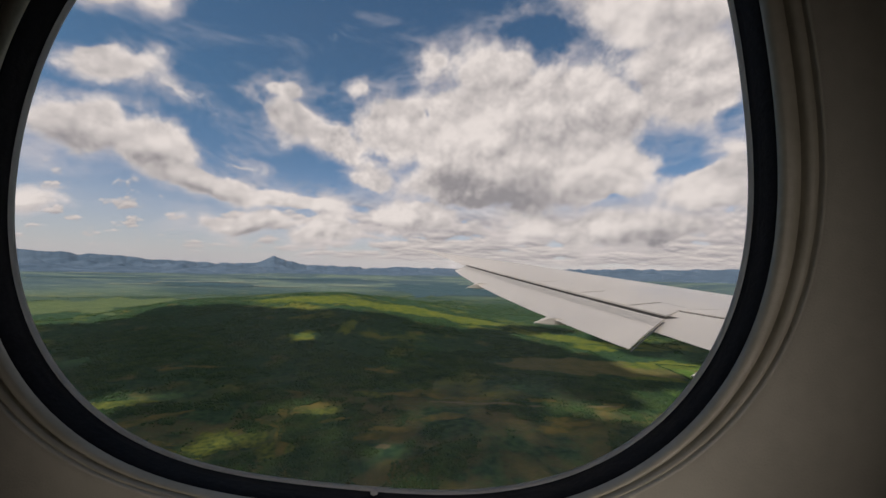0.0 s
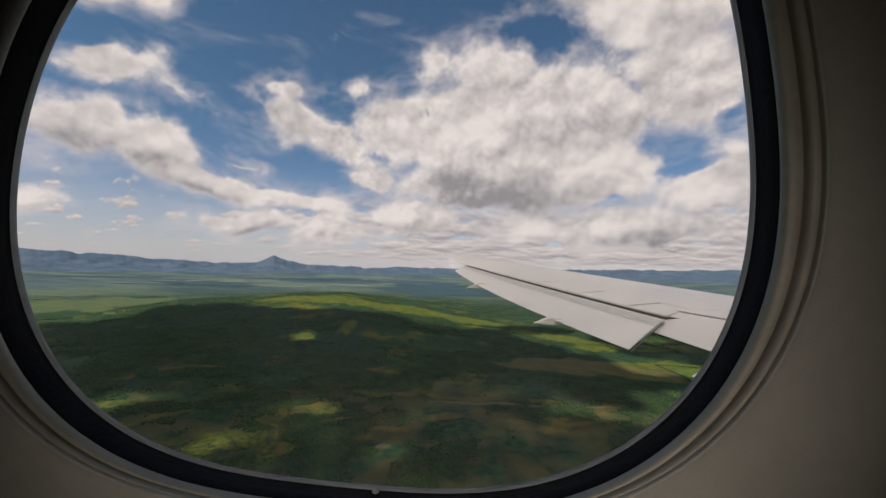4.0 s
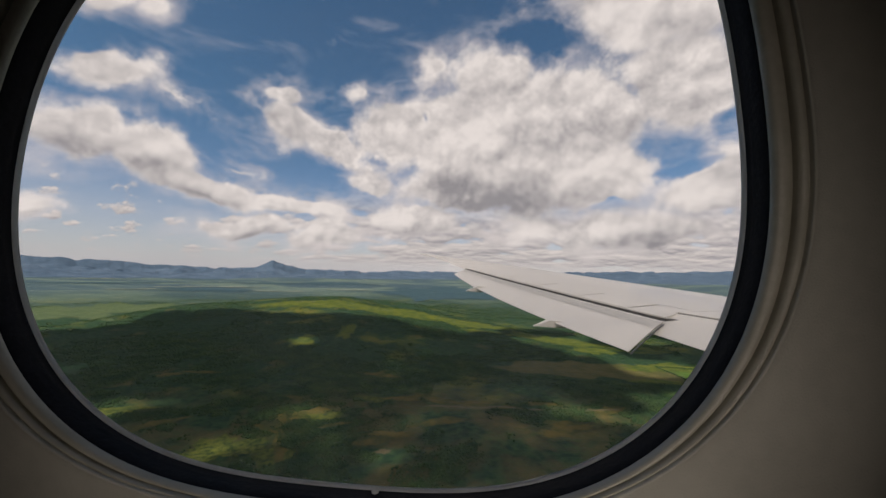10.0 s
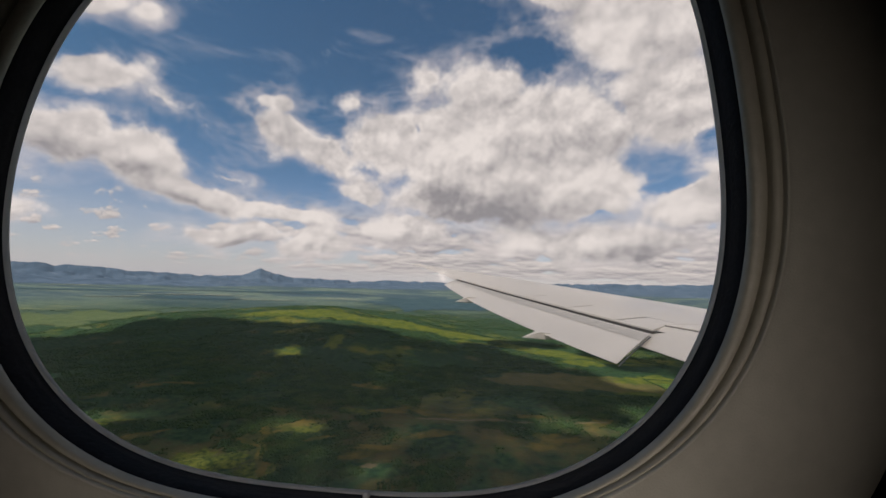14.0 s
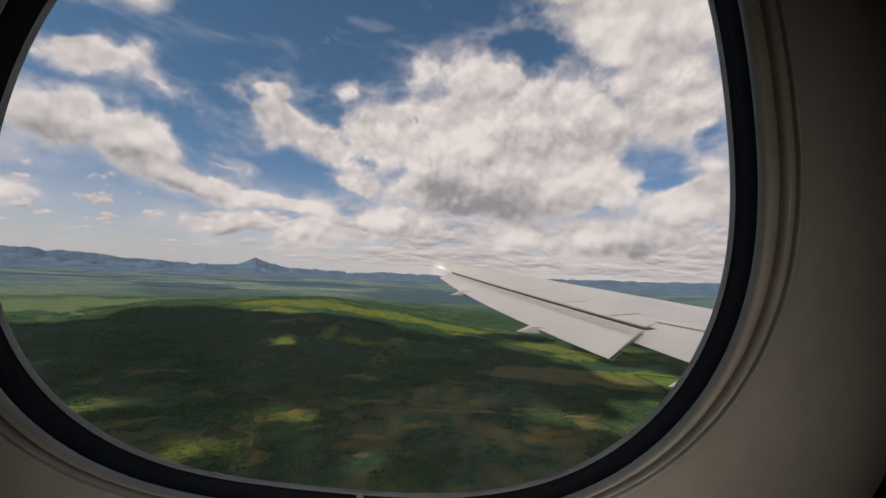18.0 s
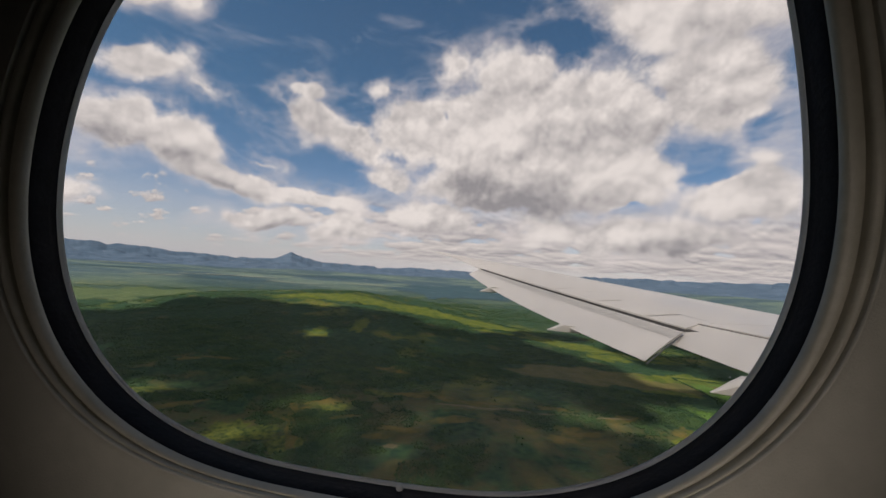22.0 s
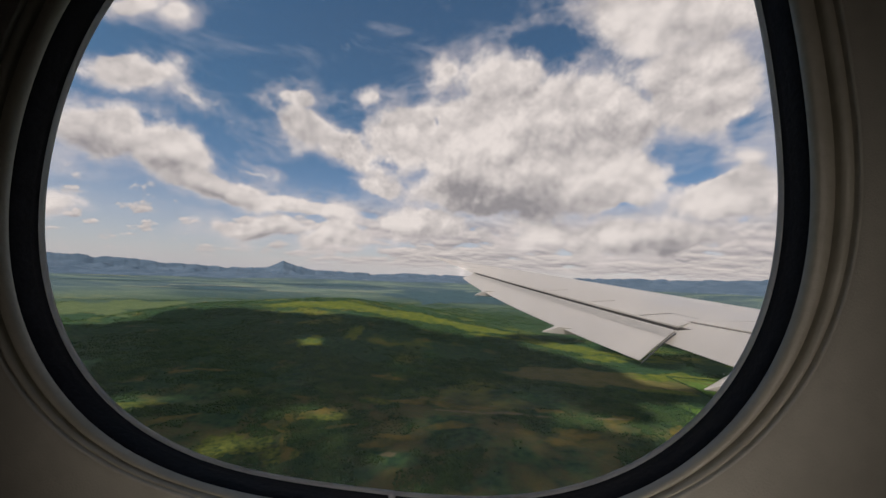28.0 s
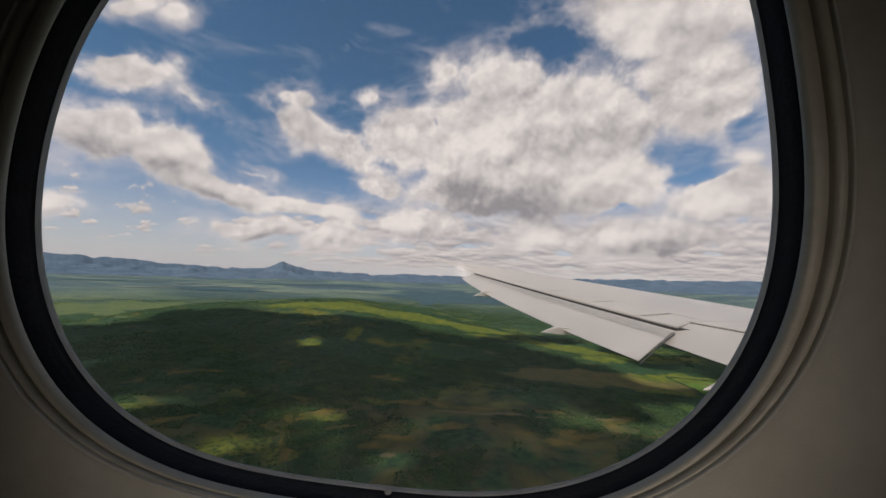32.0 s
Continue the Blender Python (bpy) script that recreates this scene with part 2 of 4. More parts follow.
# ---- materials ----
def material(name, colour, second=None, scale=8.0, rough=0.6, metal=0.0, bump=0.0, bump_scale=None, detail=5.0, spread=(0.35, 0.65), coat=0.0, gloss=0.5):
    m = bpy.data.materials.new(name)
    m.use_nodes = True
    g = Graph(m.node_tree)
    p = m.node_tree.nodes["Principled BSDF"]
    p.inputs["Specular IOR Level"].default_value = gloss
    at = m.node_tree.nodes.new("ShaderNodeTexCoord").outputs["Object"]
    n1 = g.noise(at, scale, detail, 0.6)
    n2 = g.noise(at, scale * 9.0, 3.0, 0.5)
    f = g.smooth(g.math("ADD", g.math("MULTIPLY", n1, 0.75), g.math("MULTIPLY", n2, 0.25)), *spread)
    g.put(p.inputs["Base Color"], g.mix(f, colour, second or tuple(c * 0.8 for c in colour)))
    g.put(p.inputs["Roughness"], g.smooth(n1, 0.2, 0.8, max(rough - 0.08, 0.02), min(rough + 0.08, 1.0)))
    p.inputs["Metallic"].default_value = metal
    p.inputs["Coat Weight"].default_value = coat
    if bump:
        b = g.node("ShaderNodeBump", Height=g.noise(at, bump_scale or scale * 6, 4.0, 0.6), Strength=bump, Distance=0.002)
        g.put(p.inputs["Normal"], b.outputs[0])
    return m


PANEL = material("moulded_plastic", (0.48, 0.47, 0.40), (0.41, 0.40, 0.34), 14, 0.5, bump=0.25, bump_scale=900)
BEZEL = material("grey_plastic", (0.43, 0.41, 0.33), (0.35, 0.335, 0.265), 30, 0.42, bump=0.15, bump_scale=700)
RUBBER = material("black_rubber", (0.006, 0.006, 0.007), (0.013, 0.013, 0.015), 60, 0.5, gloss=0.06, bump=0.2, bump_scale=500)
RIM = material("pale_translucent", (0.42, 0.42, 0.41), (0.28, 0.28, 0.28), 80, 0.5, bump=0.2, bump_scale=400)
LINING = material("cabin_lining", (0.42, 0.40, 0.37), (0.36, 0.34, 0.31), 3, 0.6)
# near-black wall colour imitates the darkened corners beyond the window panel
CORNER_SHADE = material("corner_shade_lining", (0.012, 0.011, 0.010), (0.02, 0.018, 0.016), 20, 0.8)
SKIN = material("white_wing_paint", (0.80, 0.745, 0.66), (0.73, 0.68, 0.60), 1.3, 0.34, bump=0.05, bump_scale=5, coat=0.25)
SKIN_GREY = material("grey_wing_paint", (0.60, 0.60, 0.60), (0.52, 0.52, 0.53), 1.6, 0.4)
# grey tone for the shadow that falls on the flap's nose
NOSE_SHADE = material("flap_nose_shade", (0.50, 0.47, 0.42), (0.66, 0.62, 0.55), 5.0, 0.45, spread=(0.42, 0.58))
SLOT = material("flap_slot", (0.07, 0.07, 0.07), (0.14, 0.14, 0.14), 3, 0.55)
METAL = material("bare_metal", (0.55, 0.55, 0.55), (0.42, 0.42, 0.43), 6, 0.35, metal=0.7)
SHADE_CLOUD = material("shade_cloud", (0.85, 0.85, 0.86), (0.78, 0.78, 0.80), 0.02, 0.95)
def let_light_through(mat, tint, share):
    """Mixes a translucent share into a material."""
    tree = mat.node_tree
    through_light = tree.nodes.new("ShaderNodeBsdfTranslucent")
    through_light.inputs[0].default_value = (*tint, 1)
    both = tree.nodes.new("ShaderNodeMixShader")
    both.inputs[0].default_value = share
    tree.links.new(tree.nodes["Principled BSDF"].outputs[0], both.inputs[1])
    tree.links.new(through_light.outputs[0], both.inputs[2])
    tree.links.new(both.outputs[0], tree.nodes["Material Output"].inputs[0])


let_light_through(SHADE_CLOUD, (0.9, 0.9, 0.9), 0.38)
# lets the rim glow in place of the pane edge's reflection
let_light_through(RIM, (0.88, 0.88, 0.86), 0.55)
# thinner puffs, added to let part of the sun through
HALF_SHADE_CLOUD = material("half_shade_cloud", (0.85, 0.85, 0.86), (0.78, 0.78, 0.80), 0.02, 0.95)
let_light_through(HALF_SHADE_CLOUD, (0.9, 0.9, 0.9), 0.5)
tree = HALF_SHADE_CLOUD.node_tree
veil_mix, clear_air = tree.nodes.new("ShaderNodeMixShader"), tree.nodes.new("ShaderNodeBsdfTransparent")
veil_mix.inputs[0].default_value = 0.66
tree.links.new(tree.nodes["Material Output"].inputs[0].links[0].from_socket, veil_mix.inputs[1])
tree.links.new(clear_air.outputs[0], veil_mix.inputs[2])
tree.links.new(veil_mix.outputs[0], tree.nodes["Material Output"].inputs[0])
BROWN = material("ploughed_soil", (0.098, 0.090, 0.032), (0.060, 0.066, 0.025), 0.035, 0.95, gloss=0.03)
MEADOW = material("meadow_grass", (0.100, 0.116, 0.018), (0.040, 0.068, 0.016), 0.07, 0.95, spread=(0.38, 0.62), gloss=0.03)
CROP = material("green_crop", (0.075, 0.135, 0.028), (0.050, 0.100, 0.020), 0.06, 0.95, gloss=0.03)
BIRCH = material("birch_scrub", (0.100, 0.112, 0.022), (0.022, 0.042, 0.014), 0.30, 0.95, spread=(0.40, 0.60), gloss=0.03)
SCRUB = material("dry_scrub", (0.112, 0.088, 0.024), (0.046, 0.058, 0.020), 0.09, 0.95, spread=(0.38, 0.62), gloss=0.03)
# the plain's hazy sunlight is mixed into this green
HAZED_PLAIN = material("hazed_plain", (0.078, 0.108, 0.046), (0.058, 0.090, 0.044), 0.03, 0.95, gloss=0.03)
TRACK = material("dirt_track", (0.15, 0.125, 0.07), (0.09, 0.08, 0.04), 0.3, 0.95, gloss=0.03)
SPRUCE = material("tree_crowns", (0.018, 0.044, 0.019), (0.044, 0.076, 0.026), 0.05, 0.9, gloss=0.03)
# far woods and fields carry haze and cloud shade in their colours
HAZED_WOODS = material("far_woods_haze_and_shade", (0.030, 0.062, 0.078), (0.042, 0.080, 0.090), 0.01, 0.95, gloss=0.03)
HAZED_FIELDS = material("hazed_far_fields", (0.19, 0.215, 0.17), (0.13, 0.17, 0.14), 0.01, 0.95, gloss=0.03)
# dark tone painted for shade in the flap slot; serves a joint too
COVE = material("cove_shade_and_joint", (0.065, 0.058, 0.050), (0.12, 0.115, 0.105), 3, 0.55)
# the mountains' blue stands in for haze
HAZED_ROCK = material("hazed_far_mountain", (0.078, 0.118, 0.165), (0.048, 0.080, 0.118), 0.008, 0.95, gloss=0.03)


def ground_material():
    m = bpy.data.materials.new("wooded_ground")
    m.use_nodes = True
    g = Graph(m.node_tree)
    p = m.node_tree.nodes["Principled BSDF"]
    at = m.node_tree.nodes.new("ShaderNodeTexCoord").outputs["Object"]
    flat = g.vec("MULTIPLY", at, (1.0, 1.0, 0.0))
    big = g.noise(flat, 0.0035, 5.0, 0.6, 0.4)
    mid = g.noise(flat, 0.02, 5.0, 0.62, 0.3)
    small = g.noise(flat, 0.16, 4.0, 0.65)
    wood = g.mix(g.smooth(small, 0.35, 0.66), (0.010, 0.031, 0.017), (0.032, 0.066, 0.026))
    grass = g.mix(g.smooth(small, 0.3, 0.7), (0.115, 0.125, 0.020), (0.075, 0.092, 0.018))
    dry = g.mix(g.smooth(small, 0.35, 0.65), (0.130, 0.094, 0.036), (0.080, 0.068, 0.026))
    c = g.mix(g.smooth(g.math("ADD", g.math("MULTIPLY", big, 0.6), g.math("MULTIPLY", mid, 0.4)), 0.52, 0.62), wood, grass)
    c = g.mix(g.math("MULTIPLY", g.smooth(mid, 0.58, 0.70), 0.7), c, dry)
    near = g.math("MULTIPLY", g.smooth(g.length(flat), 450.0, 270.0), g.smooth(mid, 0.40, 0.58))
    c = g.mix(g.math("MULTIPLY", near, 0.6), c, dry)
    # haze and far cloud-shade bands are put into the colour with distance
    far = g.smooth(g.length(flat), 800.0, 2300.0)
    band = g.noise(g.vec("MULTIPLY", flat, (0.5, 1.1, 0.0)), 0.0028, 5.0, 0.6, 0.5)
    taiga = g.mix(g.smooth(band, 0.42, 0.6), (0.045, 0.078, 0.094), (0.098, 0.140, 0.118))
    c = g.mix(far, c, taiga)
    g.put(p.inputs["Base Color"], c)
    p.inputs["Roughness"].default_value = 0.95
    p.inputs["Specular IOR Level"].default_value = 0.03
    b = g.node("ShaderNodeBump", Height=small, Strength=0.6, Distance=1.2)
    g.put(p.inputs["Normal"], b.outputs[0])
    return m


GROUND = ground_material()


def pane_material():
    m = bpy.data.materials.new("acrylic_pane")
    m.use_nodes = True
    t = m.node_tree
    g = Graph(t)
    at = t.nodes.new("ShaderNodeTexCoord").outputs["Object"]
    # smears, plus an even pale scatter added to imitate haze outside
    smear_and_haze = g.smooth(g.noise(at, 9.0, 6.0, 0.65), 0.35, 0.8, 0.012, 0.040)
    clear = g.node("ShaderNodeBsdfTransparent", Color=(0.985, 0.985, 0.985, 1))
    gloss = g.node("ShaderNodeBsdfGlossy", Color=(1, 1, 1, 1), Roughness=0.03)
    haze_scatter = g.node("ShaderNodeBsdfTranslucent", Color=(0.9, 0.9, 0.92, 1))
    m1 = g.node("ShaderNodeMixShader", Fac=g.math("MULTIPLY", t.nodes.new("ShaderNodeFresnel").outputs[0], 0.002))
    t.links.new(clear.outputs[0], m1.inputs[1])
    t.links.new(gloss.outputs[0], m1.inputs[2])
    m2 = g.node("ShaderNodeMixShader", Fac=smear_and_haze)
    t.links.new(m1.outputs[0], m2.inputs[1])
    t.links.new(haze_scatter.outputs[0], m2.inputs[2])
    t.links.new(m2.outputs[0], t.nodes["Material Output"].inputs[0])
    return m


PANE = pane_material()


# ---- mesh helpers ----
def mesh(name, verts, faces, mat, smooth=False):
    me = bpy.data.meshes.new(name)
    me.from_pydata([tuple(v) for v in verts], [], [tuple(f) for f in faces])
    me.materials.append(mat)
    if smooth:
        me.polygons.foreach_set("use_smooth", [True] * len(me.polygons))
    me.update()
    return me


def part(name, me, parent=None, label=""):
    ob = new(name, me)
    if parent:
        ob.parent = parent
    return tagged(ob, label)


def thing(name, label, category, group="", kind="", at=(0, 0, 0)):
    ob = new(name)
    ob.location = at
    return tagged(ob, label, category, group, kind)


def fixed(me):
    bm = bmesh.new()
    bm.from_mesh(me)
    bmesh.ops.recalc_face_normals(bm, faces=bm.faces)
    bm.to_mesh(me)
    bm.free()
    return me


def slab(name, lo, hi, mat):
    (x0, y0, z0), (x1, y1, z1) = lo, hi
    v = [(x, y, z) for x in (x0, x1) for y in (y0, y1) for z in (z0, z1)]
    return fixed(mesh(name, v, [(0, 1, 3, 2), (4, 6, 7, 5), (0, 4, 5, 1), (2, 3, 7, 6), (0, 2, 6, 4), (1, 5, 7, 3)], mat))


# ---- the cabin window ----
WX, WZ, WY = -0.03, 0.05, 0.17
# the rounded opening's radius as a short harmonic series of the bearing round its middle
WAVES = [(-0.0055, -0.0039), (0.0069, 0.0088), (-0.0086, -0.0030), (-0.0058, -0.0026), (0.0019, -0.0005)]
STEPS = 240


def outline(o):
    """The window's rounded outline, o metres outside the clear opening."""
    pts = []
    for i in range(STEPS):
        a = 2 * math.pi * (i + 0.5) / STEPS
        # the bezels are narrowed towards the window's foot to fit the camera's view
        dip = math.degrees(math.asin(max(-math.sin(a), 0.0)))
        k = min(max((72 - dip) / 72, 0.0), 1.0)
        narrow = max(min(o, 0.0128) - 0.001, 0.0) * 0.88 * (1 - k * k * (3 - 2 * k))
        r = 0.178 + o - narrow + sum(c * math.cos(k * a) + s * math.sin(k * a) for k, (c, s) in enumerate(WAVES, 1))
        pts.append((WX + r * math.cos(a), WZ + r * math.sin(a)))
    return pts


def ring(name, profile, mat, closed=False):
    """Sweeps a profile of (outward offset, distance from the eye) round the window."""
    verts, faces = [], []
    for o, y in profile:
        verts += [(x, y, ALT + z) for x, z in outline(o)]
    k = len(profile)
    for j in range(k if closed else k - 1):
        for i in range(STEPS):
            i2, j2 = (i + 1) % STEPS, (j + 1) % k
            faces.append((j * STEPS + i, j * STEPS + i2, j2 * STEPS + i2, j2 * STEPS + i))
    return fixed(mesh(name, verts, faces, mat, True))


window = thing("window_1", "oval airliner cabin window with black rubber seal, clear pane", "window", kind="structure")



def disc(name, o, y0, y1, mat):
    pts = outline(o)
    v = [(x, y0, ALT + z) for x, z in pts] + [(x, y1, ALT + z) for x, z in pts]
    f = [tuple(range(STEPS)), tuple(range(2 * STEPS - 1, STEPS - 1, -1))]
    f += [(i, (i + 1) % STEPS, STEPS + (i + 1) % STEPS, STEPS + i) for i in range(STEPS)]
    return fixed(mesh(name, v, f, mat))


pane = part("pane", disc("pane", 0.004, 0.1725, 0.1750, PANE), window, "clear scratched acrylic pane")
pane.visible_shadow = False
part("rim", ring("rim", [(0.0, 0.1702), (-0.0003, 0.1704), (-0.0008, 0.1712), (-0.0009, 0.1722), (0.0040, 0.1724), (0.0042, 0.1702)], RIM, True),
     window, "pale narrow seal round the pane")
part("gasket", ring("gasket", [(0.0, 0.1700), (0.0003, 0.1665), (0.0, 0.1640), (0.0004, 0.1600), (0.0010, 0.1580), (0.0030, 0.1578), (0.0042, 0.1700)], RUBBER, True),
     window, "black rubber gasket, dusty")
part("inner_bezel", ring("inner_bezel", [(0.0007, 0.1582), (0.0012, 0.1566), (0.0022, 0.1558), (0.0045, 0.1553), (0.0066, 0.1553), (0.0076, 0.1560), (0.0079, 0.1580), (0.0079, 0.1720), (0.0043, 0.1720), (0.0043, 0.1610), (0.0007, 0.1610)], BEZEL, True),
     window, "rounded grey plastic inner bezel")
part("outer_bezel", ring("outer_bezel", [(0.0082, 0.1600), (0.0083, 0.1548), (0.0089, 0.1538), (0.0100, 0.1532), (0.0116, 0.1530), (0.0123, 0.1535), (0.0126, 0.1560), (0.0126, 0.1720), (0.0082, 0.1720)], BEZEL, True),
     window, "grey plastic outer bezel with a groove")
screw = bmesh.new()
bmesh.ops.create_uvsphere(screw, u_segments=12, v_segments=8, radius=0.0017)
bmesh.ops.translate(screw, verts=screw.verts, vec=(-0.0307, 0.1692, ALT - 0.1165))
stud_me = bpy.data.meshes.new("stud")
screw.to_mesh(stud_me)
stud_me.materials.append(RIM)
part("stud", stud_me, window, "small pale stud at the foot of the seal")
dot = bmesh.new()
bmesh.ops.create_uvsphere(dot, u_segments=10, v_segments=6, radius=0.0007)
bmesh.ops.translate(dot, verts=dot.verts, vec=(WX + 0.1765, 0.1698, ALT + 0.033))
dot_me = bpy.data.meshes.new("speck")
dot.to_mesh(dot_me)
dot_me.materials.append(RUBBER)
part("speck", dot_me, window, "tiny dark speck on the seal")

surround = tagged(new("window_surround", ring("window_surround", [
    (0.0128, 0.1700), (0.0128, 0.1524), (0.0131, 0.1517), (0.0137, 0.1516), (0.0142, 0.1523), (0.0180, 0.1526)] + [
    (0.022 + 0.128 * math.sin(a), 0.2430 - 0.0900 * math.cos(a)) for a in np.radians(np.arange(4, 91, 6))] + [(0.1500, 0.2460), (0.1400, 0.2460), (0.0128, 0.1722)], PANEL, True)),
    "warm grey moulded plastic panel round the cabin window", "wall panel", kind="structure")


# ---- the cabin: plain walls that close it ----
def pierced_wall():
    """The outer wall with the window's opening through it."""
    ys = (0.2435, 0.30)
    holes = (outline(0.125), outline(0.30))
    out = []
    for i in range(STEPS):
        a = 2 * math.pi * (i + 0.5) / STEPS
        c, s = math.cos(a), math.sin(a)
        k = min(0.6 / max(abs(c), 1e-6), 0.6 / max(abs(s), 1e-6))
        out.append((WX + k * c, WZ + k * s))
    v, f = [], []
    for y, hole in zip(ys, holes):
        v += [(x, y, ALT + z) for x, z in hole] + [(x, y, ALT + z) for x, z in out]
    n = STEPS
    for i in range(n):
        j = (i + 1) % n
        f += [(i, j, n + j, n + i), (2 * n + i, 3 * n + i, 3 * n + j, 2 * n + j), (i, 2 * n + i, 2 * n + j, j)]
    return fixed(mesh("wall_window_side", v, f, CORNER_SHADE))


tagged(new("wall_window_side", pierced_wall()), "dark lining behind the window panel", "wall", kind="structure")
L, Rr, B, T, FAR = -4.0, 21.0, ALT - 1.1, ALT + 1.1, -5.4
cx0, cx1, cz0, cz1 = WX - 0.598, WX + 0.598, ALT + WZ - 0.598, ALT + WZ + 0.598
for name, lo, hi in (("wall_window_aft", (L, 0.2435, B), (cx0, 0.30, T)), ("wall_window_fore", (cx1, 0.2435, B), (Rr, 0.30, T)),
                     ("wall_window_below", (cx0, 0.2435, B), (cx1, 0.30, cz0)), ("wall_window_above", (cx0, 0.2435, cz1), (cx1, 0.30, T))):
    tagged(new(name, slab(name, lo, hi, CORNER_SHADE)), "plain dark cabin side wall", "wall", kind="structure")
for name, lo, hi in (("floor", (L, FAR, B - 0.08), (Rr, 0.30, B)), ("ceiling", (L, FAR, T), (Rr, 0.30, T + 0.08)),
                     ("wall_aft", (L - 0.08, FAR, B), (L, 0.30, T)), ("wall_fore", (Rr, FAR, B), (Rr + 0.08, 0.30, T))):
    tagged(new(name, slab(name, lo, hi, LINING)), "plain grey cabin lining", "ceiling" if name == "ceiling" else name.split("_")[0], kind="structure")
tagged(new("fuselage_belly", slab("fuselage_belly", (L, FAR, B - 2.3), (Rr, 0.30, B - 0.08), SKIN)), "white lower fuselage that carries the wing", "fuselage", kind="structure")
# far wall with one opening, for an added unseen lamp that lights the panel
for name, lo, hi in (("wall_far_low", (L, FAR - 0.08, B), (Rr, FAR, ALT - 0.1)), ("wall_far_high", (L, FAR - 0.08, ALT + 0.25), (Rr, FAR, T)),
                     ("wall_far_aft", (L, FAR - 0.08, ALT - 0.1), (-0.22, FAR, ALT + 0.25)), ("wall_far_fore", (0.06, FAR - 0.08, ALT - 0.1), (Rr, FAR, ALT + 0.25))):
    tagged(new(name, slab(name, lo, hi, LINING)), "plain grey cabin lining", "wall", kind="structure")
fill_lamp = bpy.data.lights.new("panel_fill_lamp", "AREA")
fill_lamp.shape, fill_lamp.size, fill_lamp.size_y, fill_lamp.energy, fill_lamp.color = "RECTANGLE", 0.20, 0.24, 0.078, (1.0, 0.93, 0.84)
# narrow beam, so the panel's light fades out towards the corners
fill_lamp.spread = radians(3.7)
fill = new("panel_fill_lamp", fill_lamp)
fill.matrix_world = look((-0.08, FAR - 0.02, ALT + 0.075), (-0.005, 0.15, ALT - 0.06))


# ---- the wing ----
def quad(p, q, r):
    """The parabola through three points."""
    c = np.polyfit([p[0], q[0], r[0]], [p[1], q[1], r[1]], 2)
    return lambda y: float(np.polyval(c, y))


flap_te = quad((8.37, 4.04), (12.66, 1.86), (18.85, -0.17))
slot_x = quad((10.15, 6.06), (13.52, 4.135), (20.45, 0.545))
crest_x = quad((12.2, 9.355), (20.5, 3.75), (31.5, -3.05))
tip_te = quad((20.8, 0.36), (25.43, -1.243), (30.9, -3.62))


def te_z(y):
    return ALT - 3.03 + 0.157 * y - 0.0022 * max(y - 21, 0) ** 2


def slot_z(y):
    return te_z(y) + 0.3 * (27 - y) / 16


def crest_z(y):
    return te_z(y) + 0.5 * (27 - y) / 16 if y < 27 else te_z(y)


def loft(name, stations, mat, smooth=True):
    n = len(stations[0])
    v = [p for s in stations for p in s]
    f = [(i * n + j, i * n + (j + 1) % n, (i + 1) * n + (j + 1) % n, (i + 1) * n + j) for i in range(len(stations) - 1) for j in range(n)]
    f += [tuple(range(n)), tuple(range((len(stations) - 1) * n, len(stations) * n))]
    me = fixed(mesh(name, v, f, mat, smooth))
    bm = bmesh.new()
    bm.from_mesh(me)
    for e in bm.edges:
        if len(e.link_faces) == 2 and e.calc_face_angle() > 0.55:
            e.smooth = False
    bm.to_mesh(me)
    bm.free()
    return me


def main_section(y, xt, zt, sharp):
    """One rib of the wing's main box: aft edge, upper skin, nose, lower skin."""
    xc, zc = crest_x(y), crest_z(y)
    nose = xc + (xc - xt) * 0.75
    ch = max(nose - xt, 0.05)
    k = 0.035 * ch if not sharp else 0.012
    top = []
    for u in (0.0, 0.15, 0.3, 0.45, 0.6, 0.75, 0.9, 1.0):
        top.append((xt + (xc - xt) * u, y, zt + (zc - zt) * (1 - (1 - u) ** 1.6)))
    front = [(xc + (nose - xc) * u, y, zc - 0.03 * ch * u ** 2 * 1.6) for u in (0.35, 0.65, 0.88, 0.97)]
    low = [(nose, y, zc - 0.065 * ch), (xc + (nose - xc) * 0.8, y, zc - 0.095 * ch), (xc, y, zc - 0.115 * ch), (xt + (xc - xt) * 0.4, y, zt - 0.02 - 0.7 * k), (xt, y, zt - k)]
    return top + front + low


wing = thing("wing", "white painted airliner wing with extended trailing edge flaps", "aircraft wing", at=(0, 0, 0))
inner = [main_section(y, slot_x(y), slot_z(y), False) for y in np.linspace(10.74, 20.6, 22)]
part("wing_box", loft("wing_box", inner, SKIN), wing, "white upper wing skin with panel lines")
outer = [main_section(y, tip_te(y), te_z(y) + 0.02, True) for y in np.linspace(20.62, 31.0, 18)]
part("outer_wing", loft("outer_wing", outer, SKIN), wing, "white outer wing and tip")


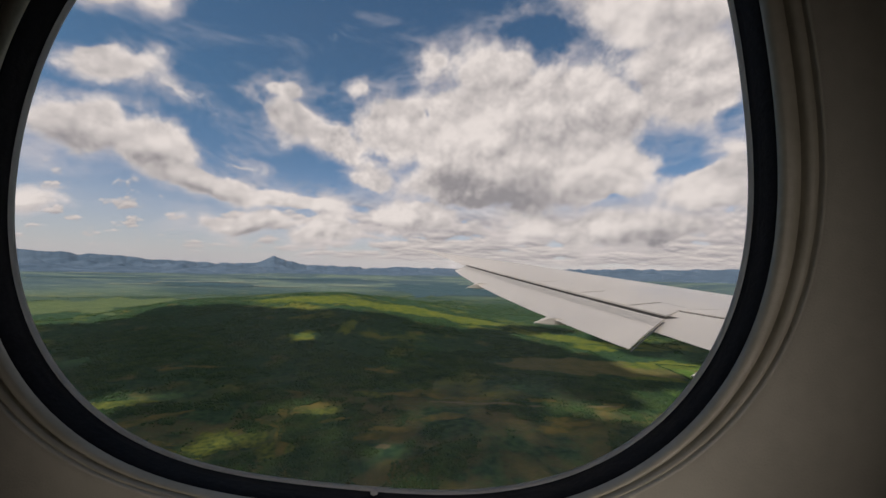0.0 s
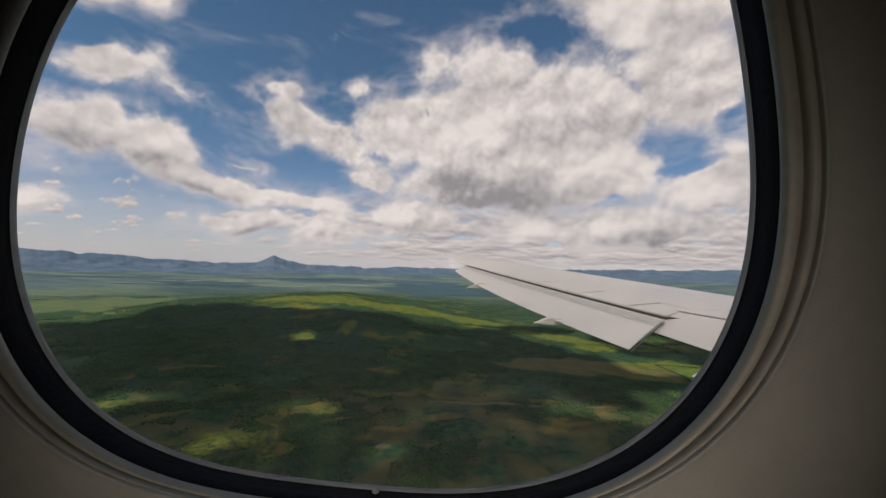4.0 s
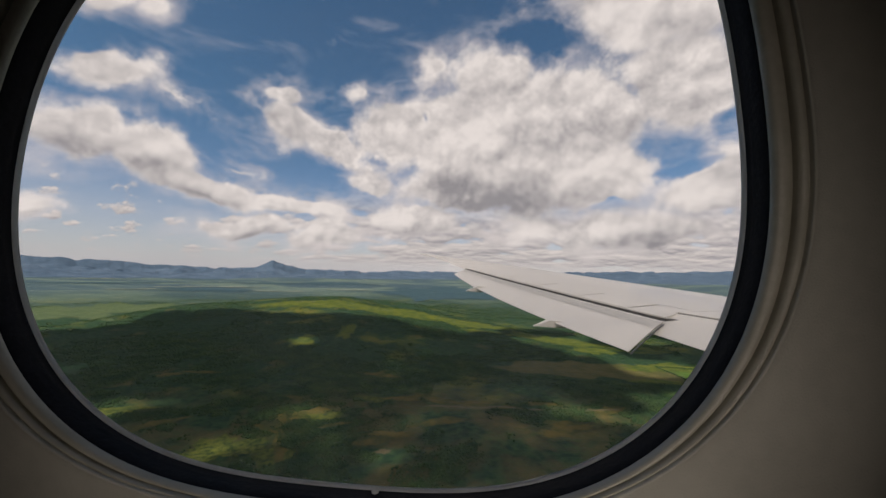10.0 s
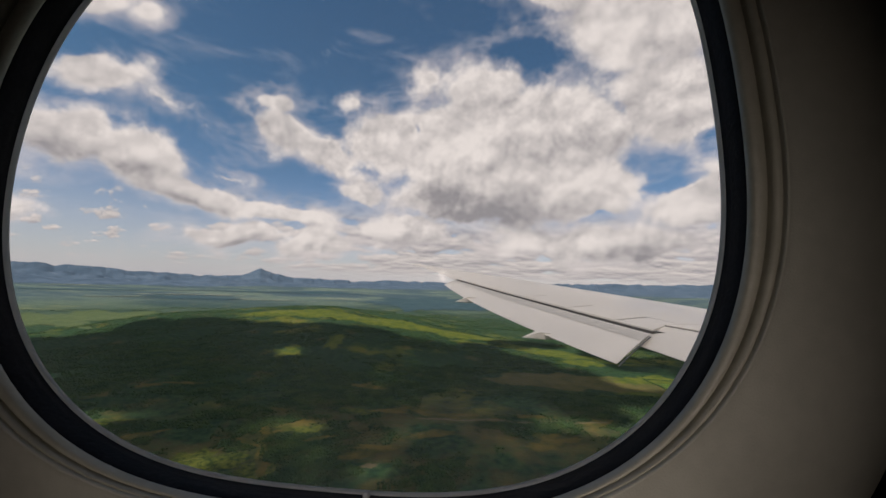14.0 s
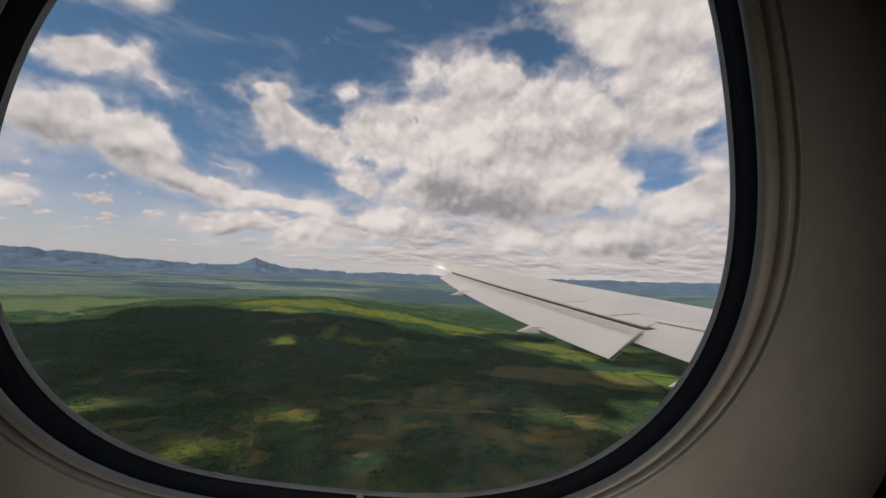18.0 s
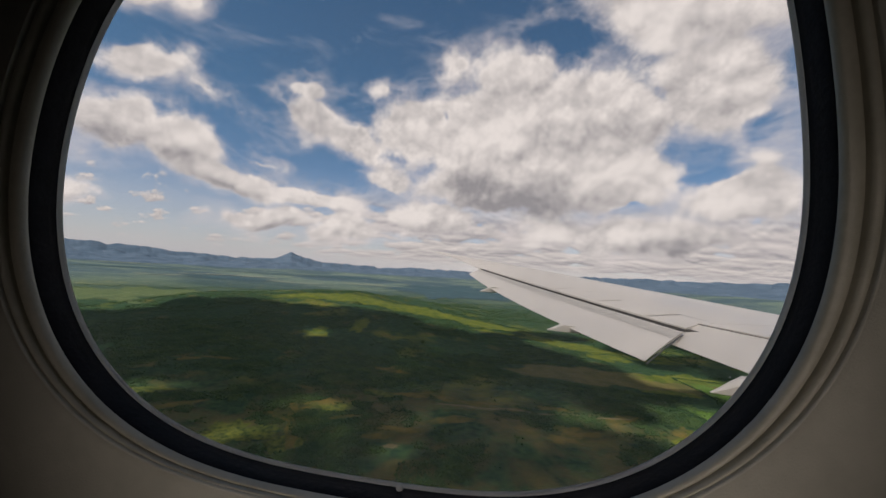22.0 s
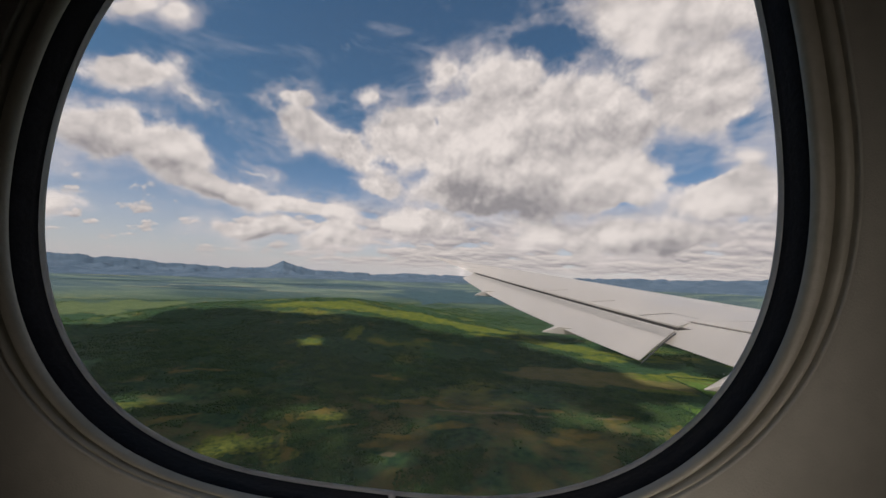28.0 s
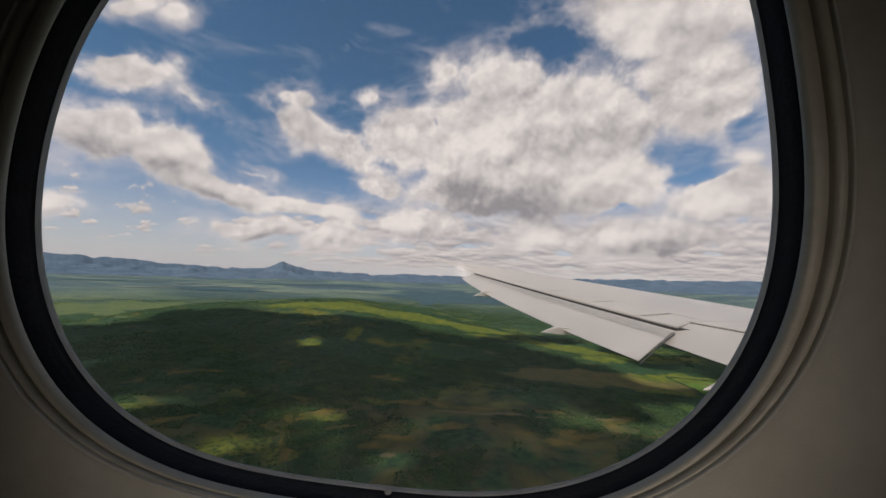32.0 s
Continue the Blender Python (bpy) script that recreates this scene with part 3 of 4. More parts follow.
def root_section(y):
    """Ribs inboard of the notch, whose aft edge runs along the inner flap."""
    k = 10.70 - y
    aft = 6.66 + (1.147 * k if k < 3.4 else 3.9 + 0.62 * (k - 3.4))
    xc = crest_x(10.70) + 0.66 * k
    xc = max(xc, aft + 0.9)
    zt, zc = slot_z(10.70) - 0.138 * k, crest_z(10.70) - 0.12 * k
    nose = xc + 3.6 + 0.05 * k
    va = aft - 0.92   # where the skin would end without the flap
    share = [0.92 / (xc - va) + (1 - 0.92 / (xc - va)) * u for u in (0.0, 0.15, 0.3, 0.45, 0.6, 0.75, 0.9, 1.0)]
    top = [(va + (xc - va) * u, y, zt + (zc - zt) * (1 - (1 - u) ** 1.6)) for u in share]
    front = [(xc + (nose - xc) * u, y, zc - 0.3 * u ** 2) for u in (0.35, 0.65, 0.88, 0.97)]
    low = [(nose, y, zc - 0.45), (xc + (nose - xc) * 0.8, y, zc - 0.7), (xc, y, zc - 0.85), (aft + (xc - aft) * 0.4, y, zt - 0.4), (aft, y, zt - 0.22)]
    return top + front + low


# the skin's corner between the flap slot and the inner flap
rib = [(x, 10.745, z + 0.003) for x, _, z in inner[0][:8] if x < 6.75]
corner = [(6.01, 10.27, slot_z(10.27) + 0.003)] + rib + [(6.64, 10.715, rib[-1][2] - 0.004)]
corner += [(x, y, z - 0.05) for x, y, z in corner]
half = len(corner) // 2
part("skin_corner", fixed(mesh("skin_corner", corner, [(0, i, i + 1) for i in range(1, half - 1)] + [(half, half + i + 1, half + i) for i in range(1, half - 1)]
                               + [(i, (i + 1) % half, half + (i + 1) % half, half + i) for i in range(half)], SKIN)), wing, "white skin corner beside the inner flap")
part("wing_root", loft("wing_root", [root_section(y) for y in np.linspace(0.27, 10.72, 26)], SKIN), wing, "white inner wing skin")


def flap_section(y, xa, za, xf, zf):
    """One rib of a flap from its thin aft edge (a) to its rounded nose (f)."""
    ch = xf - xa
    up = [(xa + ch * u, y, za + (zf - za) * u + 0.018 * ch * math.sin(math.pi * min(u, 0.97)) * (0.6 + 0.4 * u)) for u in (0.0, 0.2, 0.4, 0.6, 0.8, 0.93)]
    dn = [(xa + ch * u, y, za + (zf - za) * u - 0.016 * ch * math.sin(math.pi * u) ** 0.8 * u - 0.01) for u in (1.0, 0.9, 0.6, 0.3, 0.0)]
    return up + dn


def flap_nose(y):
    return slot_x(y) - 0.07 - 0.011 * (20.4 - y), slot_z(y) - 0.075


def skewed(sec, ya, xa, yf, xf):
    """Leans a flap rib so that its nose lies further out than its aft edge."""
    return [(x, ya + (yf - ya) * min(max((x - xa) / (xf - xa), 0), 1), z) for x, _, z in sec]


ribs = []
for ya, yf in zip(np.linspace(8.37, 18.85, 20), np.linspace(10.15, 20.40, 20)):
    xf, zf = flap_nose(yf)
    ribs.append(skewed(flap_section(ya, flap_te(ya), te_z(ya), xf, zf), ya, flap_te(ya), yf, xf))
outboard_flap = part("outboard_flap", loft("outboard_flap", ribs, SKIN), wing, "long white flap lowered behind a dark slot")
# grey strip that paints the wing overhang's shadow on the flap's nose
nose_skin = [p for sec in ribs for u in (0.0, 0.5, 1.0) for p in [tuple(Vector(sec[3]).lerp(Vector(sec[4]), 0.45).lerp(Vector(sec[5]), u) + Vector((0, 0, 0.006 + 0.012 * u * (1 - u))))]]
part("flap_nose_strip", mesh("flap_nose_strip", nose_skin, [(3 * i + j, 3 * i + 3 + j, 3 * i + 4 + j, 3 * i + 1 + j) for i in range(len(ribs) - 1) for j in (0, 1)], NOSE_SHADE, True), wing, "worn grey strip along the flap's nose")
# cove under the slot, coloured dark for the shade inside it
cove = [[(slot_x(y) - 0.02, y, slot_z(y) - 0.035), (slot_x(y) + 0.35, y, slot_z(y) - 0.06), (slot_x(y) + 0.35, y, slot_z(y) - 0.30), (slot_x(y) - 0.02, y, slot_z(y) - 0.33)] for y in np.linspace(10.25, 20.4, 14)]
part("flap_cove", loft("flap_cove", cove, COVE, False), wing, "dark cove between wing and flap")
# inner flap: flat panel inboard of the notch
inn = []
for k in np.linspace(0, 1, 8):
    ya, xa = 9.87 - 3.48 * k, 5.23 + 1.76 * k
    yf, xf = 10.70 - 3.4 * k, 6.62 + 3.9 * k
    sec = flap_section(ya, xa, te_z(ya) + 0.02, xf, slot_z(yf) + 0.03)
    inn.append(skewed(sec, ya, xa, yf, xf))
inboard_flap = part("inboard_flap", loft("inboard_flap", inn, SKIN), wing, "white inner flap panel inboard of a notch")


def fairing(base_u, base_v, tip_u, tip_v, y, wide, far=2.2):
    """A flap track fairing: a wedge under the trailing edge that ends in a point."""
    bx, bz = base_u * y, ALT + base_v * y
    tx, tz = tip_u * y, ALT + tip_v * y
    st = []
    for k, w in ((0.0, 0.06), (0.3, 0.42), (0.65, 0.78), (1.0, 1.0), (1.5, 1.0), (far, 0.7)):
        x, top = tx + (bx - tx) * k, tz + (bz - tz) * min(k, 1) - 0.03 * max(k - 1, 0)
        low = tz - 0.015 - 0.01 * min(k, 1)
        st.append([(x, y - wide * w, low + 0.02), (x, y - wide * w, top - 0.01), (x, y - 0.7 * wide * w, top + 0.008), (x, y + 0.7 * wide * w, top + 0.008),
                   (x, y + wide * w, top - 0.01), (x, y + wide * w, low + 0.02), (x, y + 0.6 * wide * w, low), (x, y - 0.6 * wide * w, low)])
    return loft("track_fairing", st, SKIN)


part("track_fairing", fairing(0.060, -0.036, 0.026, -0.0515, 15.4, 0.14), outboard_flap, "pointed white flap track fairing")
part("track_fairing", fairing(0.262, -0.125, 0.2187, -0.1439, 10.6, 0.15), outboard_flap, "pointed white flap track fairing")
part("track_fairing", fairing(0.745, -0.226, 0.6514, -0.2714, 7.9, 0.20, 1.6), inboard_flap, "pointed white flap track fairing")


def on_skin(y, u):
    """A point of the upper wing skin at the share u from slot to crest."""
    xt, zt, xc, zc = slot_x(y), slot_z(y), crest_x(y), crest_z(y)
    return Vector((xt + (xc - xt) * u, y, zt + (zc - zt) * (1 - (1 - u) ** 1.6)))


def strip(name, pts, w, h, mat):
    """A thin raised strip along points, square in section."""
    st = []
    for i, p in enumerate(pts):
        d = (pts[min(i + 1, len(pts) - 1)] - pts[max(i - 1, 0)]).normalized()
        s = d.cross(Vector((0, 0, 1))).normalized() * w / 2
        st.append([tuple(p + s + Vector((0, 0, -h))), tuple(p + s + Vector((0, 0, h))), tuple(p - s + Vector((0, 0, h))), tuple(p - s + Vector((0, 0, -h)))])
    return loft(name, st, mat, False)


for y in (11.3, 13.0, 15.0, 17.2):
    part("spoiler_joint", strip("spoiler_joint", [on_skin(y + 0.9 * u, u) for u in (0.02, 0.1, 0.2, 0.3)], 0.024, 0.008, SLOT), wing, "dark joint between spoiler panels")
part("spoiler_hinge_line", strip("spoiler_hinge_line", [on_skin(y, 0.30) for y in np.linspace(10.9, 19.6, 16)], 0.015, 0.006, SKIN_GREY), wing, "thin grey hinge line across the spoilers")


def spoiler(y0, y1):
    """One spoiler panel, a little proud of the wing's skin, with its hinge fittings."""
    us, vs = (0.008, 0.08, 0.16, 0.24, 0.292), np.linspace(y0 + 0.035, y1 - 0.035, 6)
    top = [on_skin(v + 0.9 * u, u) + Vector((0, 0, 0.014)) for v in vs for u in us]
    low = [p - Vector((0, 0, 0.03)) for p in top]
    n, m = len(us), len(vs)
    f = [(i * n + j, i * n + j + 1, (i + 1) * n + j + 1, (i + 1) * n + j) for i in range(m - 1) for j in range(n - 1)]
    f += [tuple(k + n * m for k in q[::-1]) for q in f]
    rim = list(range(n)) + [i * n + n - 1 for i in range(1, m)] + [(m - 1) * n + j for j in range(n - 2, -1, -1)] + [i * n for i in range(m - 2, 0, -1)]
    f += [(a, b, b + n * m, a + n * m) for a, b in zip(rim, rim[1:] + rim[:1])]
    panel = part("spoiler", fixed(mesh("spoiler", top + low, f, SKIN)), wing, "white spoiler panel lying flat")
    for y in np.linspace(y0, y1, 4)[1:3]:
        part("hinge_fitting", strip("hinge_fitting", [on_skin(y + 0.26, 0.29), on_skin(y + 0.38, 0.31)], 0.05, 0.020, SKIN_GREY), panel, "small grey hinge fitting")


joints = (11.3, 13.0, 15.0, 17.2, 19.3)
for y0, y1 in zip(joints, joints[1:]):
    spoiler(y0, y1)
part("skin_joint", strip("skin_joint", [Vector((6.6 + 3.9 * k, 10.72 - 3.4 * k, slot_z(10.72 - 3.4 * k) + 0.02)) for k in np.linspace(0, 1, 6)], 0.012, 0.020, COVE), wing, "dark joint ahead of the inner flap")
part("flap_end_strip", strip("flap_end_strip", [Vector(p) + Vector((0.03, -0.03, -0.05)) for p in ribs[0][:6]], 0.02, 0.015, SLOT), wing, "dark mechanism at the flap's inner end")
# solid dark strip that paints the shade of the gap
part("flap_gap_shade", strip("flap_gap_shade", [Vector(p) + Vector((-0.02, 0.02, -0.025)) for p in inn[0][:6]], 0.05, 0.02, SLOT), wing, "dark gap along the inner flap's edge")

# ---- the land ----
rng = np.random.default_rng(7)


def value_noise(x, y, scale, seed):
    """Smooth noise in -1 to 1 on arrays."""
    r = np.random.default_rng(seed).uniform(-1, 1, (64, 64))
    x, y = x / scale, y / scale
    i, j = np.floor(x).astype(int), np.floor(y).astype(int)
    u, v = x - i, y - j
    u, v = u * u * (3 - 2 * u), v * v * (3 - 2 * v)
    at = lambda a, b: r[a % 64, b % 64]
    return (at(i, j) * (1 - u) + at(i + 1, j) * u) * (1 - v) + (at(i, j + 1) * (1 - u) + at(i + 1, j + 1) * u) * v


def height(x, y):
    x, y = np.asarray(x, float), np.asarray(y, float)
    d = np.hypot(x, y)
    h = 3.0 * value_noise(x, y, 260, 1) + 1.3 * value_noise(x, y, 90, 2) + 0.4 * value_noise(x, y, 30, 3)
    p, q = x + 335, y - 885
    h = h + 54 * np.exp(-(p / 285) ** 2 - (q / 250) ** 2) * (1 + 0.16 * value_noise(x, y, 150, 4) + 0.07 * value_noise(x, y, 60, 6))
    h = h + 15 * np.exp(-((x + 600) / 90) ** 2 - ((y - 770) / 90) ** 2)
    far = np.clip((d - 1700) / 2700, 0, 1) ** 1.3
    h = h + (61 + 0.0228 * x) * far
    h = h + 7 * value_noise(x, y, 420, 5) * np.clip((d - 900) / 1500, 0, 1)
    return h


def polar(name, radii, angles, lift, mat):
    rr, aa = np.meshgrid(radii, angles, indexing="ij")
    x, y = rr * np.sin(aa), rr * np.cos(aa)
    z = lift(x, y, rr, aa)
    n, k = rr.shape
    v = np.stack([x.ravel(), y.ravel(), z.ravel()], 1)
    i = np.arange(n - 1)[:, None] * k + np.arange(k - 1)[None, :]
    f = np.stack([i, i + 1, i + k + 1, i + k], -1).reshape(-1, 4)
    return v, f


front = np.radians(np.concatenate([np.arange(-180, -66, 3.0), np.arange(-66, 62, 0.35), np.arange(62, 180.1, 3.0)]))
front[-1] = math.pi
radii = np.concatenate([[0.5, 30, 60, 90], np.geomspace(110, 4900, 210)])
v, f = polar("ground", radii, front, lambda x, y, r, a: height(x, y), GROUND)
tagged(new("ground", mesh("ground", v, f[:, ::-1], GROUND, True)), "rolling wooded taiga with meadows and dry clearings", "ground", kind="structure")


SKYLINE = [(-75, 1.3), (-60, 0.9), (-53, 0.55), (-49, 0.3), (-44, 0.12), (-39, -0.05), (-33, -0.2), (-31, -0.1), (-29.9, 0.3), (-28.6, 1.12), (-27.5, 0.6),
           (-25.8, 0.35), (-24, -0.15), (-17, -0.3), (-8, -0.1), (1, 0.2), (10, 0.55), (18, 0.7), (26, 0.9), (33, 1.1), (75, 2.4)]   # bearing, degrees over the eye's level


def ridge_line(a):
    """Height of the far range along the bearing a (degrees)."""
    n = value_noise(a * 10, a * 0, 43, 11) * 11 + value_noise(a * 10, a * 0, 17, 12) * 11 + value_noise(a * 10, a * 0, 7, 13) * 9 + value_noise(a * 10, a * 0, 3, 14) * 5
    return ALT + 4880 * np.tan(np.radians(np.interp(a, *zip(*SKYLINE)))) + n


def range_lift(shift, low):
    def lift(x, y, r, a):
        k = (r - r.min()) / (r.max() - r.min())
        base = height(x, y) - 6
        tip = base + (ridge_line(np.degrees(a) + shift) - base) * low
        rough = value_noise(x, y, 210, 21) * 24 + value_noise(x, y, 95, 23) * 18 + value_noise(x, y, 40, 22) * 9
        return base + (tip - base) * np.clip(k * 1.05, 0, 1) ** 1.3 + rough * np.sin(np.pi * np.clip(k, 0, 1)) * low
    return lift


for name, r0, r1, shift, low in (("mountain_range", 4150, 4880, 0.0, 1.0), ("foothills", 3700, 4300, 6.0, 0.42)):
    v, f = polar(name, np.linspace(r0, r1, 30), np.radians(np.arange(-75, 75, 0.18)), range_lift(shift, low), HAZED_ROCK)
    tagged(new(name, mesh(name, v, f[:, ::-1], HAZED_ROCK, True)), "distant blue grey mountain range in haze" if low == 1 else "low blue wooded foothills far off", "mountains", kind="structure")


def place(az, el, r=None):
    """Where the way at that bearing and dip from the aircraft meets the plain."""
    d = ALT / math.tan(radians(-el)) if r is None else r
    for _ in range(12):
        x, y = d * math.sin(radians(az)), d * math.cos(radians(az))
        if r is None:
            d = 0.5 * d + 0.5 * (ALT - float(height(x, y))) / math.tan(radians(-el))
    return x, y


CLEAR = []   # open land: middle, half length, half width, turn


def patch(name, corners, mat, label, category, group="", wobble=4.0, seed=1, lift=0.35):
    """A field draped on the land, with an uneven edge."""
    pts = [Vector(place(*c)) for c in corners]
    ringpts = []
    n = len(pts)
    for i in range(n):
        a, b = pts[i], pts[(i + 1) % n]
        for k in range(14):
            p = a.lerp(b, k / 14)
            ringpts.append((p.x + wobble * float(value_noise(p.x, p.y, 22, seed)), p.y + wobble * float(value_noise(p.x, p.y, 22, seed + 1))))
    cxy = np.mean(np.array(ringpts), 0)
    span = np.ptp(np.array(ringpts), 0)
    CLEAR.append((cxy[0], cxy[1], span[0] / 2, span[1] / 2.2, 0.0))
    v, f, m = [], [], len(ringpts)
    for s in np.linspace(1.0, 0.0, 9)[:-1]:
        for x, y in ringpts:
            px, py = cxy[0] + (x - cxy[0]) * s, cxy[1] + (y - cxy[1]) * s
            v.append((px, py, float(height(px, py)) + lift))
    v.append((cxy[0], cxy[1], float(height(*cxy)) + lift))
    for j in range(7):
        f += [(j * m + i, j * m + (i + 1) % m, (j + 1) * m + (i + 1) % m, (j + 1) * m + i) for i in range(m)]
    f += [(7 * m + i, 7 * m + (i + 1) % m, 8 * m) for i in range(m)]
    return tagged(new(name, fixed(mesh(name, v, f, mat, True))), label, category, group)


patch("field", [(6, -14.6), (10, -13.4), (18, -12.8), (27, -12.3), (34, -11.8), (34, -13.2), (24, -14.2), (12, -15.2)], BROWN, "long brown ploughed field on the plain", "field", "fields", 13, 31)
patch("field", [(29, -12.0), (37, -11.2), (43, -12.4), (34, -13.6)], CROP, "dark green crop field with straight edges", "field", "fields", 1, 33)
patch("field", [(30, -15.4), (44, -13.2), (50, -14.0), (38, -17.4)], CROP, "dark green crop field with straight edges", "field", "fields", 1, 35)

def glade(az, el, along, across, turn, seed, mat=MEADOW, name="meadow", label="yellow green meadow among dark woods", rise=0.4):
    """Open land with a ragged outline, its middle at that bearing and dip."""
    mx, my = place(az, el)
    CLEAR.append((mx, my, along * 0.9, across * 0.9, radians(turn)))
    n, c, s = 90, math.cos(radians(turn)), math.sin(radians(turn))
    angles = [2 * math.pi * i / n for i in range(n)]
    q = np.array([1 + 0.75 * noise.noise(Vector((math.cos(t) * 1.6, math.sin(t) * 1.6, seed))) + 0.35 * noise.noise(Vector((math.cos(t) * 6, math.sin(t) * 6, seed)))
                  + 0.22 * noise.noise(Vector((math.cos(t) * 14, math.sin(t) * 14, seed))) for t in angles])
    k = np.append(np.repeat(np.linspace(1.0, 0.1, 10), n), 0.0)
    turn_at = np.append(np.tile(angles, 10), 0.0)
    q = np.append(np.tile(q, 10), 1.0)
    p, w = along * q * k * np.cos(turn_at), across * q * k * np.sin(turn_at)
    x, y = mx + p * c - w * s, my + p * s + w * c
    v = np.stack([x, y, height(x, y) + rise], 1).tolist()
    f = []
    for j in range(9):
        f += [(j * n + i, j * n + (i + 1) % n, (j + 1) * n + (i + 1) % n, (j + 1) * n + i) for i in range(n)]
    f += [(9 * n + i, 9 * n + (i + 1) % n, 10 * n) for i in range(n)]
    return tagged(new(name, fixed(mesh(name, v, f, mat, True))), label, name.replace("_", " "), name + "s")


for k, (az, el, along, across, turn) in enumerate(((-22, -5.3, 120, 40, 8), (-15, -5.9, 90, 40, -12), (-8, -6.8, 90, 40, -18), (2, -8.2, 90, 30, -14), (4, -9.2, 40, 10, -10), (16, -9.9, 75, 30, -14),
                                                   (21, -10.9, 34, 18, -20), (-24, -10.9, 22, 24, 20), (-17.5, -9.6, 14, 40, 15), 
                                                   (-33, -5.2, 90, 30, 20), (30, -12.0, 60, 20, 10), (34, -18.0, 40, 20, 30))):
    glade(az, el, along, across, turn, 3.7 * k + 1)
glade(-48, -5.6, 150, 240, 40, 76, HAZED_PLAIN, "meadow", "wide dull green plain in hazy sun")
for k, (az, el, along, across, turn) in enumerate(((-20, -21.5, 20, 8, 8), (-34, -23.5, 22, 18, 30), (-45, -17.0, 26, 8, 20), (-27, -25.5, 14, 12, 0), (-13, -19.5, 18, 6, -10))):
    glade(az, el, along, across, turn, 4.3 * k + 120, BIRCH, "meadow", "speckled yellow green birch scrub among woods")
glade(-38, -5.1, 16, 10, 0, 77, TRACK, "bare_ground", "pale bare earth on a knoll among the woods")
glade(-11, -26.5, 4, 4, 0, 78, TRACK, "bare_ground", "pale stones scattered on dry scrub")


r = random.Random(17)
for k in range(16):
    az = r.uniform(20, 52)
    glade(az, r.uniform(-13.5, -7.0) - 0.06 * (az - 20), r.uniform(12, 34), r.uniform(5, 12), r.uniform(-30, 30), 2.9 * k + 200)
for k in range(22):
    az = r.uniform(-44, 36)
    glade(az, r.uniform(-25, -13), r.uniform(9, 26), r.uniform(3, 8), r.uniform(-50, 50), 3.3 * k + 300, SCRUB, "clearing", "dry brown scrub clearing in the woods")


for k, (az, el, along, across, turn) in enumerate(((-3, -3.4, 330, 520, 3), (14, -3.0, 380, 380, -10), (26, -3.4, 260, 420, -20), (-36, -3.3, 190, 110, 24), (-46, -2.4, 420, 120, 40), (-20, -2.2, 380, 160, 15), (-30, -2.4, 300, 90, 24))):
    glade(az, el, along, across, turn, 5.1 * k + 40, HAZED_WOODS, "far_wood", "dark blue green spruce wood far across the valley", 1.6)
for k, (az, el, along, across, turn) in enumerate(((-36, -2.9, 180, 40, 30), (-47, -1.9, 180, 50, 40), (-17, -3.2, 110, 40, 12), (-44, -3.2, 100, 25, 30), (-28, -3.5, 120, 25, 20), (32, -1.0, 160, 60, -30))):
    glade(az, el, along, across, turn, 7.3 * k + 80, HAZED_FIELDS, "far_field", "pale sunlit fields far across the valley", 2.2)


def track(points, wide, label, seed, mat=TRACK):
    """An uneven bare strip draped over the land, through bearings and dips."""
    pts = [Vector(place(*p)) for p in points]
    line = []
    for i in range(len(pts) - 1):
        line += [pts[i].lerp(pts[i + 1], k / 24) for k in range(24)]
    v, f = [], []
    for i, p in enumerate(line):
        d = (line[min(i + 1, len(line) - 1)] - line[max(i - 1, 0)]).normalized()
        side = Vector((-d.y, d.x))
        w = wide * (0.55 + 0.9 * abs(noise.noise(Vector((i * 0.21, seed, 0)))))
        mid = p + side * wide * 2.2 * noise.noise(Vector((i * 0.09, seed, 5)))
        for q in (mid + side * w, mid, mid - side * w):
            v.append((q.x, q.y, float(height(q.x, q.y)) + 0.45))
    for i in range(len(line) - 1):
        f += [(3 * i, 3 * i + 3, 3 * i + 4, 3 * i + 1), (3 * i + 1, 3 * i + 4, 3 * i + 5, 3 * i + 2)]
    return tagged(new("dirt_track", fixed(mesh("dirt_track", v, f, mat, True))), label, "track", "dirt tracks")


track([(-26, -19.5), (-26.5, -22.5), (-26, -25.5), (-25, -29)], 4.5, "brown sandy strip through dark scrub", 1.0, SCRUB)
track([(-4, -20.6), (6, -20.4), (16, -19.6), (25, -18.2)], 1.8, "pale sandy track through dark scrub", 2.0)
track([(36, -10.6), (40, -12.5), (47, -14.5), (52, -17)], 0.8, "winding dirt road across the fields", 3.0)


def hedge(a, b, seed):
    """A row of bushes along a field's edge: one mesh of uneven crowns."""
    p, q = Vector(place(*a)), Vector(place(*b))
    n = max(int((q - p).length / 2.2), 4)
    r = random.Random(seed)
    bm = bmesh.new()
    for i in range(n):
        c = p.lerp(q, (i + 0.5) / n) + Vector((r.uniform(-0.5, 0.5), r.uniform(-0.5, 0.5)))
        made = bmesh.ops.create_icosphere(bm, subdivisions=1, radius=r.uniform(1.0, 1.7))
        for vert in made["verts"]:
            vert.co *= r.uniform(0.75, 1.2)
            vert.co += Vector((c.x, c.y, float(height(c.x, c.y)) + 0.7))
    me = bpy.data.meshes.new("hedgerow")
    bm.to_mesh(me)
    bm.free()
    me.materials.append(SPRUCE)
    return tagged(new("hedgerow", me), "dark row of bushes along a field edge", "hedge", "hedgerows", "stuff")


